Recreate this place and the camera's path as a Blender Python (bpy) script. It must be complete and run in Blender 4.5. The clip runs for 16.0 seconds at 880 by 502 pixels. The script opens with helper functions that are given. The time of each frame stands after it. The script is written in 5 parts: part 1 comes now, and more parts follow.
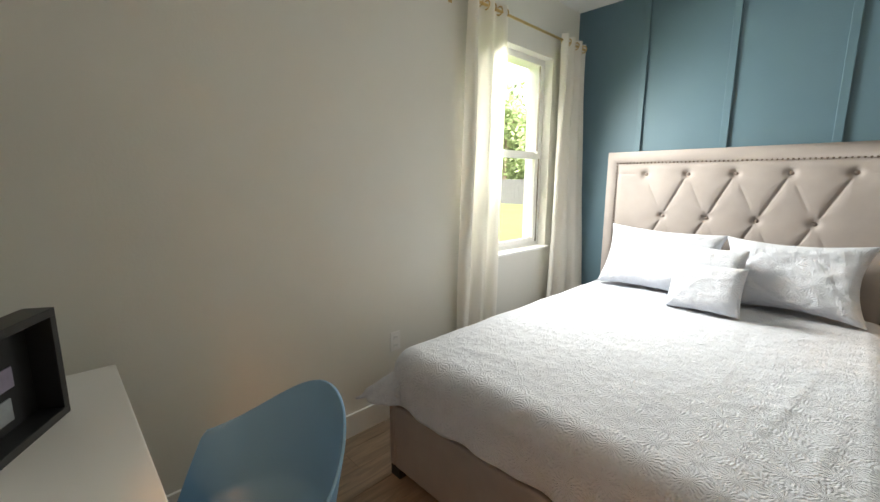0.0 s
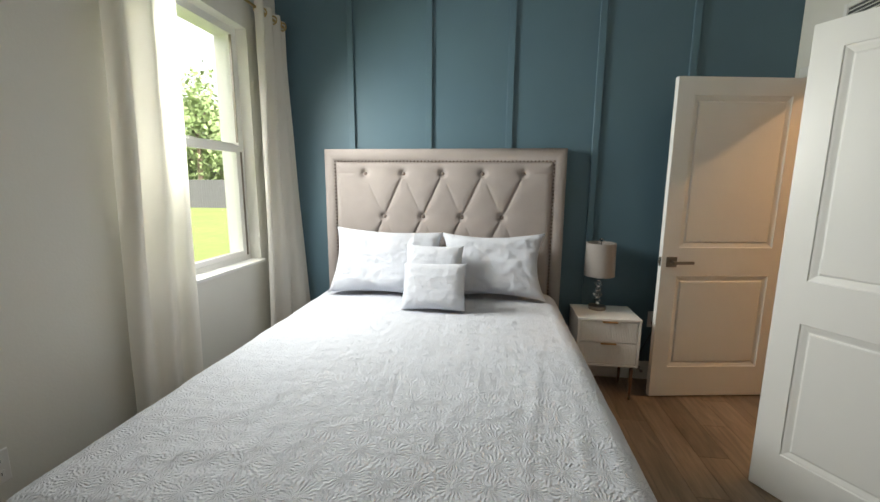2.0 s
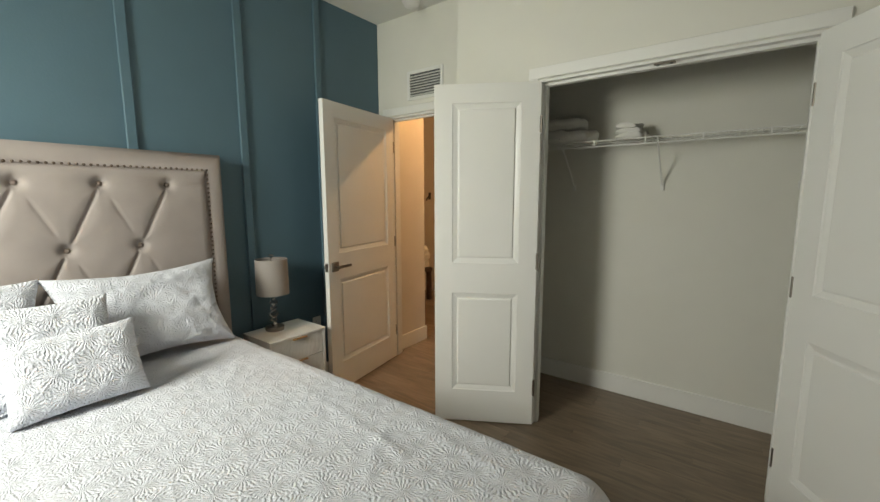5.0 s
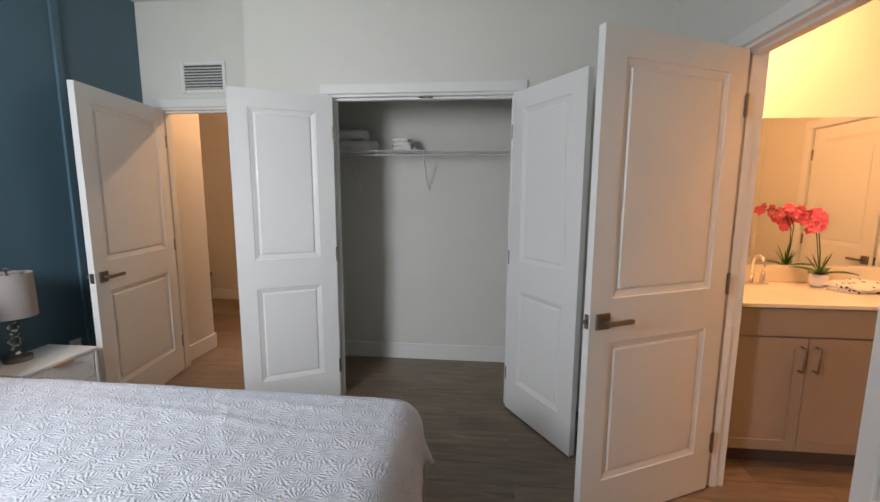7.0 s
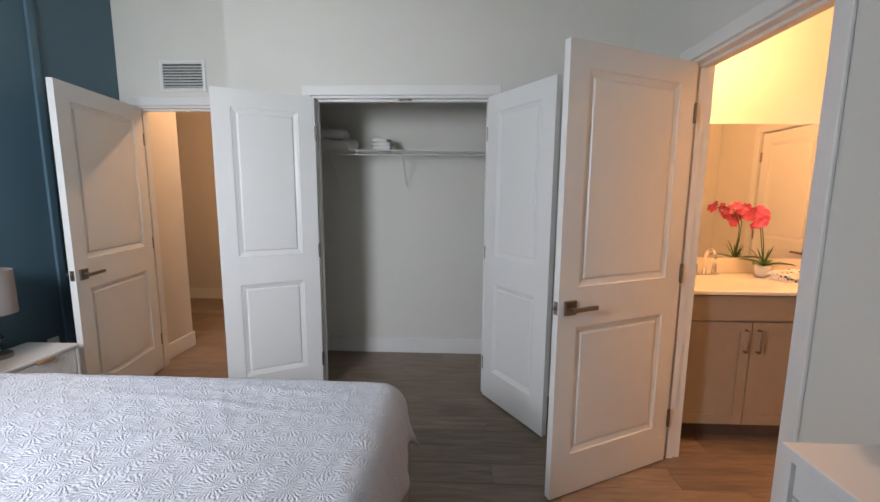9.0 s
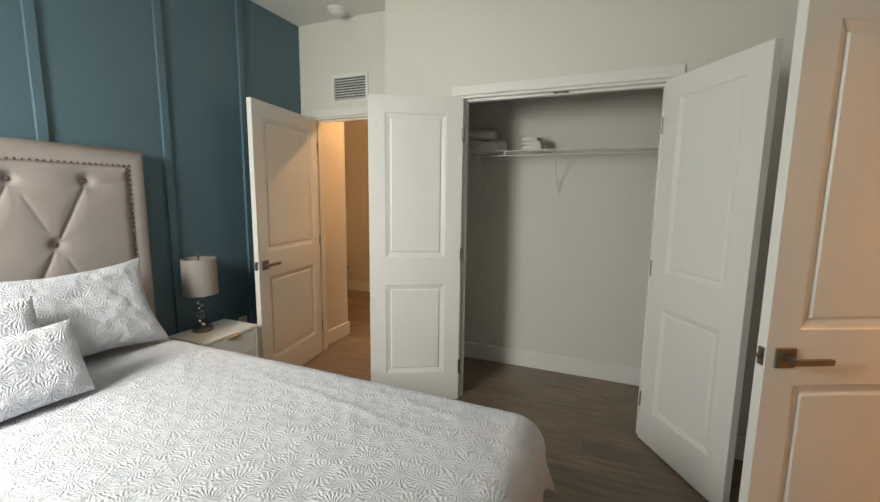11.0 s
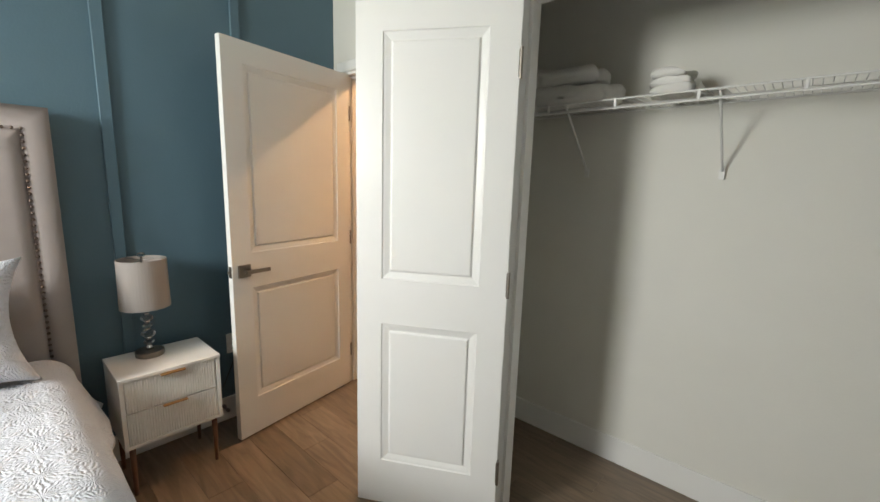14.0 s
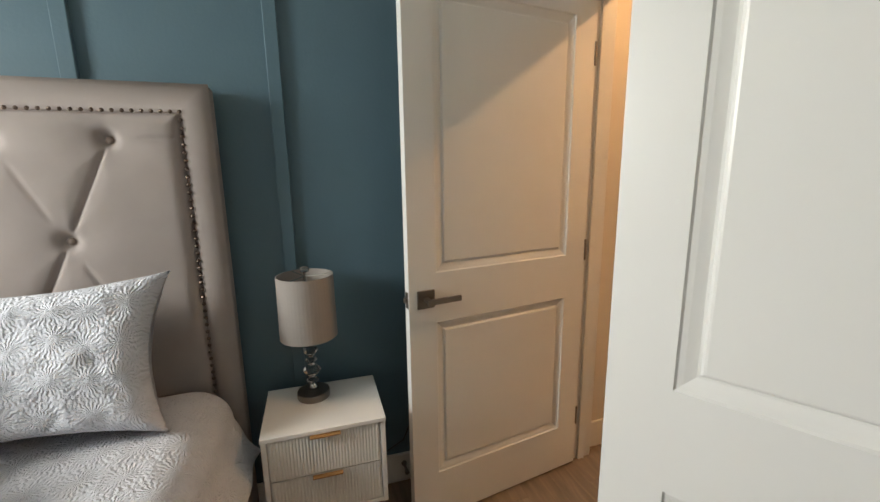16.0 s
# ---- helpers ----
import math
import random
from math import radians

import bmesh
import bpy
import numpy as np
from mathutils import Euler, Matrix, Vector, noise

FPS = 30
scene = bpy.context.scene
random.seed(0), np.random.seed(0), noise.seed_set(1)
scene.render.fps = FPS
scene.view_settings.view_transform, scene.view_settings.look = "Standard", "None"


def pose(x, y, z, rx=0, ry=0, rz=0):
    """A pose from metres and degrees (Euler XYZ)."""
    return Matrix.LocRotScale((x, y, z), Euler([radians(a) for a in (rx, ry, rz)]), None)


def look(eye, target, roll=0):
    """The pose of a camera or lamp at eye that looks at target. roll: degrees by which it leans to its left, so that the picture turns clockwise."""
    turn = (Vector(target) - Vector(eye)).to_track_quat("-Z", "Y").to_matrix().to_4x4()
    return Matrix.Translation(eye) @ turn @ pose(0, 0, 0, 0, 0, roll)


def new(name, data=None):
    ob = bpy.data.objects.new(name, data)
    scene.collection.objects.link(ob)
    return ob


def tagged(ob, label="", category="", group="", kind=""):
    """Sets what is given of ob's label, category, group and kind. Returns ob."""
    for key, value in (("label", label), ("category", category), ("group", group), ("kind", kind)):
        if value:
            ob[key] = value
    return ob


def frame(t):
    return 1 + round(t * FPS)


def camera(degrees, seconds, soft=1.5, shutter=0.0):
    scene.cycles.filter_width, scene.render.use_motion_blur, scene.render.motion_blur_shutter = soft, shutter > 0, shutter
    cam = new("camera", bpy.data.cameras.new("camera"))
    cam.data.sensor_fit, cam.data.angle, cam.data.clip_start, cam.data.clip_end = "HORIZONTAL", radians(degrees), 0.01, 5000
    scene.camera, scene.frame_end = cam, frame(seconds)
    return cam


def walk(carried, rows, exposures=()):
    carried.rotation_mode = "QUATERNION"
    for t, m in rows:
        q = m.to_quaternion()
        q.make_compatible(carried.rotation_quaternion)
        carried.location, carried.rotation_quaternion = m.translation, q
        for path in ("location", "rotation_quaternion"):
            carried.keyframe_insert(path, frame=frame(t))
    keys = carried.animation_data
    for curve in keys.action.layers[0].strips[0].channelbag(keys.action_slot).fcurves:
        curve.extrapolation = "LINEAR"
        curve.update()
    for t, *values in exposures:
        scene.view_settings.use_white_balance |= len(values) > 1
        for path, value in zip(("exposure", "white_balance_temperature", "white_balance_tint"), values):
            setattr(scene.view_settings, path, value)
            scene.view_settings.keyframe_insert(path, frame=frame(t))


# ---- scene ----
cam = camera(94.4, 16.0)
EXPOSURES = [(0, 2.42, 7300, 7), (1.5, 2.0, 7150, 7), (3, 1.75, 7100, 6), (5, 1.9, 7600, 4), (7.5, 1.98, 6250, 15), (9.5, 2.05, 6250, 15), (10, 2.02, 6700, 12), (12.5, 2.18, 7600, 6), (14, 2.5, 7000, 9), (15, 2.34, 6950, 9), (16, 2.12, 7200, 9)]
PATH = [
    (0, (1.854, 0.614, 1.421), (0.431, 1.978, 1.08), 0.2),
    (0.5, (1.833, 0.709, 1.424), (0.659, 2.291, 1.077), 0.5),
    (1, (1.801, 0.831, 1.412), (0.916, 2.593, 1.074), 0.7),
    (1.5, (1.727, 0.933, 1.418), (1.167, 2.822, 1.078), 0.6),
    (2, (1.587, 1.02, 1.408), (1.335, 2.977, 1.079), 0.4),
    (2.5, (1.49, 1.102, 1.406), (1.53, 3.074, 1.076), 0.2),
    (3, (1.421, 1.231, 1.412), (1.773, 3.173, 1.091), 0.4),
    (3.5, (1.353, 1.341, 1.4), (1.971, 3.219, 1.099), 0.4),
    (4, (1.198, 1.45, 1.411), (2.172, 3.173, 1.124), 0.1),
    (4.5, (1.017, 1.491, 1.409), (2.338, 2.967, 1.133), -0.3),
    (5, (0.907, 1.479, 1.414), (2.5, 2.658, 1.145), -0.1),
    (7.5, (0.441, 1.476, 1.422), (2.423, 1.5, 1.151), 0.3),
    (8, (0.39, 1.497, 1.416), (2.371, 1.421, 1.148), 0.3),
    (8.5, (0.382, 1.488, 1.411), (2.363, 1.43, 1.143), 0.4),
    (9, (0.388, 1.49, 1.415), (2.368, 1.564, 1.141), 0.4),
    (9.5, (0.415, 1.5, 1.416), (2.37, 1.818, 1.141), 0.2),
    (10, (0.446, 1.519, 1.416), (2.345, 2.088, 1.146), 0.0),
    (12.5, (1.074, 1.524, 1.425), (2.874, 2.35, 1.149), 0.9),
    (13, (1.323, 1.562, 1.413), (3.092, 2.447, 1.12), 1.0),
    (13.5, (1.623, 1.556, 1.415), (3.294, 2.61, 1.103), 1.3),
    (14, (1.86, 1.636, 1.401), (3.336, 2.944, 1.069), 1.7),
    (14.5, (2.074, 1.767, 1.412), (3.243, 3.353, 1.07), 1.8),
    (15, (2.272, 1.897, 1.382), (3.023, 3.718, 1.04), 1.6),
    (15.5, (2.351, 2.084, 1.367), (2.851, 3.988, 1.009), 0.7),
    (16, (2.364, 2.397, 1.363), (2.942, 4.273, 0.983), -0.8),
]
walk(cam, [(t, look(eye, target, roll)) for t, eye, target, roll in PATH], EXPOSURES)

# ---- world, sun, exposure ----
SUN_ELEV, SUN_AZ = radians(52), radians(140)
world = bpy.data.worlds.new("world")
scene.world = world
world.use_nodes = True
sky = world.node_tree.nodes.new("ShaderNodeTexSky")
sky.sky_type, sky.sun_disc = "NISHITA", False
sky.sun_elevation, sky.sun_rotation = SUN_ELEV, SUN_AZ
sky.air_density, sky.dust_density, sky.ozone_density = 0.8, 9.0, 0.6
bg = world.node_tree.nodes["Background"]
bg.inputs["Strength"].default_value = 0.11
haze = world.node_tree.nodes.new("ShaderNodeHueSaturation")
haze.inputs["Saturation"].default_value, haze.inputs["Value"].default_value = 0.3, 2.6
world.node_tree.links.new(sky.outputs[0], haze.inputs["Color"])
world.node_tree.links.new(haze.outputs[0], bg.inputs["Color"])


def lamp(name, kind, m, energy, color=(1, 1, 1), **attrs):
    data = bpy.data.lights.new(name, kind)
    data.energy, data.color = energy, color
    ob = new(name, data)
    ob.matrix_world = m
    return ob, data


sun_dir = Vector((math.sin(SUN_AZ) * math.cos(SUN_ELEV), math.cos(SUN_AZ) * math.cos(SUN_ELEV), math.sin(SUN_ELEV)))
sun_ob, sun_data = lamp("sun", "SUN", look(sun_dir * 20, (0, 0, 0)), 0.5, (1, 0.96, 0.9))
sun_data.angle = radians(10)
# the sky's light, in three strips one above the other across the opening
for z in (1.593, 1.86, 2.127):
    win_ob, win_data = lamp("window_daylight", "AREA", look((0.03, 3.17, z), (1.03, 2.99, z - 0.48)), 3.9, (0.93, 0.97, 1.0))
    win_data.shape, win_data.size, win_data.size_y = "RECTANGLE", 0.60, 0.265
    win_data.spread = radians(158)
hall_ob, hall_data = lamp("hall_lamp", "POINT", pose(4.35, 3.2, 2.62), 9.5, (1.0, 0.56, 0.27))
hall_data.shadow_soft_size = 0.035
bath_ob, bath_data = lamp("bath_lamp", "POINT", pose(2.55, 0.05, 2.35), 12.5, (1.0, 0.48, 0.19))
bath_data.shadow_soft_size = 0.06


# ---- materials ----
def mat(name, color, rough=0.6, metal=0.0, noise_amt=0.05, noise_scale=6.0, bump=0.0, bump_scale=200.0, **extra):
    """A principled material with colour mottle at two scales and fine relief."""
    m = bpy.data.materials.new(name)
    m.use_nodes = True
    nt = m.node_tree
    b = nt.nodes["Principled BSDF"]
    b.inputs["Roughness"].default_value, b.inputs["Metallic"].default_value = rough, metal
    for key, value in extra.items():
        b.inputs[key.replace("_", " ")].default_value = value
    co = nt.nodes.new("ShaderNodeTexCoord")
    n1 = nt.nodes.new("ShaderNodeTexNoise")
    n1.inputs["Scale"].default_value, n1.inputs["Detail"].default_value = noise_scale, 6
    n2 = nt.nodes.new("ShaderNodeTexNoise")
    n2.inputs["Scale"].default_value, n2.inputs["Detail"].default_value = noise_scale * 0.15, 2
    nt.links.new(co.outputs["Object"], n1.inputs["Vector"])
    nt.links.new(co.outputs["Object"], n2.inputs["Vector"])
    add = nt.nodes.new("ShaderNodeMath")
    add.operation = "ADD"
    nt.links.new(n1.outputs[0], add.inputs[0])
    nt.links.new(n2.outputs[0], add.inputs[1])
    ramp = nt.nodes.new("ShaderNodeMapRange")
    ramp.inputs["From Min"].default_value, ramp.inputs["From Max"].default_value = 0.6, 1.4
    ramp.inputs["To Min"].default_value, ramp.inputs["To Max"].default_value = 1 - noise_amt, 1 + noise_amt
    nt.links.new(add.outputs[0], ramp.inputs["Value"])
    mul = nt.nodes.new("ShaderNodeVectorMath")
    mul.operation = "SCALE"
    mul.inputs[0].default_value = color[:3]
    nt.links.new(ramp.outputs[0], mul.inputs["Scale"])
    nt.links.new(mul.outputs[0], b.inputs["Base Color"])
    if bump:
        n3 = nt.nodes.new("ShaderNodeTexNoise")
        n3.inputs["Scale"].default_value, n3.inputs["Detail"].default_value = bump_scale, 3
        nt.links.new(co.outputs["Object"], n3.inputs["Vector"])
        bp = nt.nodes.new("ShaderNodeBump")
        bp.inputs["Strength"].default_value, bp.inputs["Distance"].default_value = bump, 0.002
        nt.links.new(n3.outputs[0], bp.inputs["Height"])
        nt.links.new(bp.outputs[0], b.inputs["Normal"])
    return m


M_WALL = mat("white_wall_paint", (0.73, 0.722, 0.67), 0.7, noise_amt=0.02, bump=0.25, bump_scale=90)
M_BLUE = mat("blue_wall_paint", (0.089, 0.161, 0.206), 0.55, noise_amt=0.04, bump=0.25, bump_scale=90)
M_TRIM = mat("white_trim_paint", (0.80, 0.80, 0.78), 0.35, noise_amt=0.01)
M_CEIL = mat("ceiling_paint", (0.75, 0.75, 0.72), 0.85, noise_amt=0.02, bump=0.5, bump_scale=60)
M_BATH = mat("bathroom_wall_paint", (0.74, 0.72, 0.66), 0.7, noise_amt=0.02, bump=0.2, bump_scale=90)
M_HALL = mat("hall_wall_paint", (0.70, 0.66, 0.60), 0.7, noise_amt=0.02, bump=0.2, bump_scale=90)
M_FLOOR = mat("wood_look_tile", (0.20, 0.145, 0.10), 0.38, noise_amt=0.25, noise_scale=5, bump=0.2, bump_scale=60)
M_GROUT = mat("floor_grout", (0.215, 0.17, 0.13), 0.8, noise_amt=0.1)
M_FABRIC = mat("grey_beige_velvet", (0.335, 0.295, 0.28), 0.9, noise_amt=0.08, noise_scale=12, bump=0.3, bump_scale=500)
M_LINEN = mat("white_linen", (0.78, 0.79, 0.80), 0.85, noise_amt=0.03, bump=0.4, bump_scale=120)
M_CURT = mat("cream_curtain", (0.80, 0.77, 0.71), 0.85, noise_amt=0.03, bump=0.3, bump_scale=400)
# thin cloth lets part of the light through
nt_ = M_CURT.node_tree
tl = nt_.nodes.new("ShaderNodeBsdfTranslucent")
tl.inputs["Color"].default_value = (0.85, 0.82, 0.72, 1)
mx = nt_.nodes.new("ShaderNodeMixShader")
mx.inputs[0].default_value = 0.22
nt_.links.new(nt_.nodes["Principled BSDF"].outputs[0], mx.inputs[1])
nt_.links.new(tl.outputs[0], mx.inputs[2])
nt_.links.new(mx.outputs[0], nt_.nodes["Material Output"].inputs["Surface"])
M_GOLD = mat("brass", (0.62, 0.45, 0.20), 0.3, 1.0)
M_STEEL = mat("brushed_nickel", (0.27, 0.24, 0.21), 0.35, 1.0, noise_amt=0.1)
M_CHROME = mat("chrome", (0.75, 0.75, 0.75), 0.12, 1.0)
M_WHITE = mat("white_lacquer", (0.80, 0.79, 0.77), 0.35, noise_amt=0.01)
M_BLACK = mat("black_plastic", (0.012, 0.012, 0.013), 0.4, noise_amt=0.1)
M_SHADE = mat("grey_lamp_shade", (0.32, 0.29, 0.27), 0.85, noise_amt=0.05, bump=0.3, bump_scale=600)
M_CHAIR = mat("blue_chair_plastic", (0.16, 0.34, 0.55), 0.4, noise_amt=0.02)
M_WOOD = mat("light_oak", (0.42, 0.23, 0.10), 0.5, noise_amt=0.2, noise_scale=25)
M_CAB = mat("grey_brown_cabinet", (0.35, 0.29, 0.235), 0.5, noise_amt=0.05, noise_scale=12)
M_COUNTER = mat("cream_counter", (0.80, 0.74, 0.64), 0.25, noise_amt=0.03)
M_TOWEL = mat("white_towel", (0.78, 0.77, 0.74), 0.95, noise_amt=0.05, bump=0.8, bump_scale=300)
M_WIRE = mat("white_wire_coating", (0.75, 0.75, 0.73), 0.4)
M_GRASS = mat("grass", (0.078, 0.104, 0.020), 0.9, noise_amt=0.3, noise_scale=3)
M_FENCE = mat("grey_fence_boards", (0.06, 0.063, 0.068), 0.8, noise_amt=0.15)
M_LEAF = mat("foliage", (0.13, 0.185, 0.075), 0.7, noise_amt=0.3)
M_BARK = mat("bark", (0.10, 0.075, 0.055), 0.9, noise_amt=0.3, noise_scale=20)
M_MIRROR = mat("mirror_silver", (0.9, 0.9, 0.88), 0.02, 1.0, noise_amt=0.0)
M_STUCCO = mat("stucco", (0.6, 0.58, 0.53), 0.9, noise_amt=0.05, bump=0.4, bump_scale=60)


# ---- mesh helpers ----
def box(bm, x0, y0, z0, x1, y1, z1):
    vs = [bm.verts.new((x, y, z)) for z in (z0, z1) for y in (y0, y1) for x in (x0, x1)]
    for f in ((0, 2, 3, 1), (4, 5, 7, 6), (0, 1, 5, 4), (2, 6, 7, 3), (0, 4, 6, 2), (1, 3, 7, 5)):
        bm.faces.new([vs[i] for i in f])
    return bm


def boxes(*bs):
    bm = bmesh.new()
    for b in bs:
        box(bm, *b)
    return bm


def rounded(bm, r=0.004, segs=2):
    bmesh.ops.bevel(bm, geom=bm.edges[:], offset=r, segments=segs, affect="EDGES", profile=0.5, clamp_overlap=True)
    return bm


def tube(bm, path, r, n=8, caps=True):
    """A tube of radius r (or radii) along a path of points."""
    pts = [Vector(p) for p in path]
    rings = []
    ref = Vector((0, 0, 1))
    for i, p in enumerate(pts):
        d = (pts[min(i + 1, len(pts) - 1)] - pts[max(i - 1, 0)]).normalized()
        a = d.cross(ref)
        if a.length < 0.1:
            a = d.cross(Vector((1, 0, 0)))
        a.normalize()
        b = d.cross(a)
        rr = r[i] if isinstance(r, (list, tuple)) else r
        rings.append([bm.verts.new(p + (a * math.cos(2 * math.pi * k / n) + b * math.sin(2 * math.pi * k / n)) * rr) for k in range(n)])
    for r0, r1 in zip(rings, rings[1:]):
        for k in range(n):
            bm.faces.new((r0[k], r0[(k + 1) % n], r1[(k + 1) % n], r1[k]))
    if caps:
        bm.faces.new(rings[0][::-1])
        bm.faces.new(rings[-1])
    return bm


def lathe(bm, profile, n=32, cx=0.0, cy=0.0):
    """Turns (radius, height) pairs about a vertical axis."""
    rings = []
    for r, z in profile:
        rings.append([bm.verts.new((cx + r * math.cos(2 * math.pi * k / n), cy + r * math.sin(2 * math.pi * k / n), z)) for k in range(n)])
    for r0, r1 in zip(rings, rings[1:]):
        for k in range(n):
            bm.faces.new((r0[k], r0[(k + 1) % n], r1[(k + 1) % n], r1[k]))
    return bm


def grid_mesh(bm, fn, nu, nv, closed_u=False):
    """A sheet of nu by nv quads whose points are fn(u, v), u and v from 0 to 1."""
    vs = [[bm.verts.new(fn(i / nu, j / nv)) for i in range(nu if closed_u else nu + 1)] for j in range(nv + 1)]
    for j in range(nv):
        for i in range(nu):
            k = (i + 1) % nu if closed_u else i + 1
            bm.faces.new((vs[j][i], vs[j][k], vs[j + 1][k], vs[j + 1][i]))
    return bm


def part(name, bm, material, parent=None, label="", smooth=False, kind="", m=None, fix=True):
    if fix:
        bmesh.ops.recalc_face_normals(bm, faces=bm.faces[:])
    me = bpy.data.meshes.new(name)
    bm.to_mesh(me)
    bm.free()
    me.materials.append(material)
    if smooth:
        for p in me.polygons:
            p.use_smooth = True
    ob = new(name, me)
    if m is not None:
        ob.matrix_basis = m
    if parent:
        ob.parent = parent
    return tagged(ob, label=label, kind=kind)


def thing(name, m, label, category, group=""):
    ob = new(name)
    ob.matrix_basis = m
    return tagged(ob, label, category, group)


# ---- room measures ----
NORTH, EAST_DOOR, EAST, SOUTH, TOP = 4.0, 3.45, 3.15, 0.37, 2.795
CLOSET_BACK, HEAD = 3.91, 2.05
W = 0.115


def wall(name, material, *bs, label=""):
    return part(name, boxes(*bs), material, None, label, kind="structure")


# west wall with the window opening
WY0, WY1, WZ0, WZ1 = 2.67, 3.62, 0.865, 2.365
wall("wall_west", M_WALL, (-0.2, SOUTH - W, -0.1, 0, WY0, TOP), (-0.2, WY1, -0.1, 0, NORTH, TOP), (-0.2, WY0, -0.1, 0, WY1, WZ0), (-0.2, WY0, WZ1, 0, WY1, TOP), label="plain off-white painted wall round a window")
wall("wall_north", M_BLUE, (-0.2, NORTH, -0.1, EAST_DOOR + W, NORTH + 0.15, TOP), label="slate-blue painted accent wall with vertical battens")
DY0, DY1 = 3.055, 3.88
wall("wall_east_entry", M_WALL, (EAST_DOOR, 3.0, -0.1, EAST_DOOR + W, DY0, TOP), (EAST_DOOR, DY1, -0.1, EAST_DOOR + W, NORTH - 0.003, TOP), (EAST_DOOR, DY0, HEAD, EAST_DOOR + W, DY1, TOP), label="off-white wall above the entry door")
CY0, CY1 = 1.265, 2.445
wall("wall_east_closet", M_WALL, (EAST, SOUTH, -0.1, EAST + W, CY0, TOP), (EAST, CY1, -0.1, EAST + W, 3.0, TOP), (EAST, CY0, HEAD, EAST + W, CY1, TOP), (EAST + W, 3.0 - W, -0.1, CLOSET_BACK + 0.1, 3.0, TOP), label="off-white wall round the closet opening")
wall("wall_closet_inside", M_WALL, (CLOSET_BACK, 0.7, -0.1, CLOSET_BACK + 0.1, 3.0 - W, TOP), (EAST + W, 0.6, -0.1, CLOSET_BACK + 0.1, 0.7, TOP), label="off-white closet wall")
BX0, BX1 = 1.72, 2.505
wall("wall_south", M_WALL, (0, SOUTH - W, -0.1, BX0, SOUTH, TOP), (BX1, SOUTH - W, -0.1, EAST + W, SOUTH, TOP), (BX0, SOUTH - W, HEAD, BX1, SOUTH, TOP), label="off-white wall with the bathroom doorway")
# bathroom
wall("wall_bathroom_east", M_BATH, (3.2, -1.6, -0.1, 3.3, SOUTH - W, TOP), label="warm white bathroom wall behind the mirror")
wall("wall_bathroom_south", M_BATH, (0.9, -1.7, -0.1, 1.64, -1.6, TOP), (2.42, -1.7, -0.1, 3.2, -1.6, TOP), (1.64, -1.7, 2.05, 2.42, -1.6, TOP), label="warm white bathroom wall")
wall("wall_bathroom_west", M_BATH, (0.9, -1.6, -0.1, 1.0, SOUTH - W, TOP), label="warm white bathroom wall")
# hall
wall("wall_hall_north", M_HALL, (EAST_DOOR + W, 3.93, -0.1, 3.966, 4.4, TOP), label="beige hall wall ending in an outside corner")
wall("wall_hall_far", M_HALL, (5.66, 1.0, -0.1, 5.76, 6.5, TOP), (3.866, 6.4, -0.1, 5.66, 6.5, TOP), (3.866, 4.4, -0.1, 3.966, 6.4, TOP), (CLOSET_BACK + 0.13, 1.0, -0.1, 5.66, 1.1, TOP), (CLOSET_BACK + 0.1, 1.1, -0.1, CLOSET_BACK + 0.13, 3.0, TOP), label="beige wall of the hall beyond the door")
part("ceiling", boxes((-0.2, -1.9, TOP, 6.0, 6.5, TOP + 0.1)), M_CEIL, None, "white textured ceiling", kind="structure")
part("floor", boxes((0.0, -1.8, -0.1, 5.66, 6.4, -0.003)), M_GROUT, None, "brown wood-look plank tile floor", kind="structure")
part("ground", boxes((-300, -300, -0.5, 300, 300, -0.3)), M_GRASS, None, "sunlit green lawn", kind="structure")


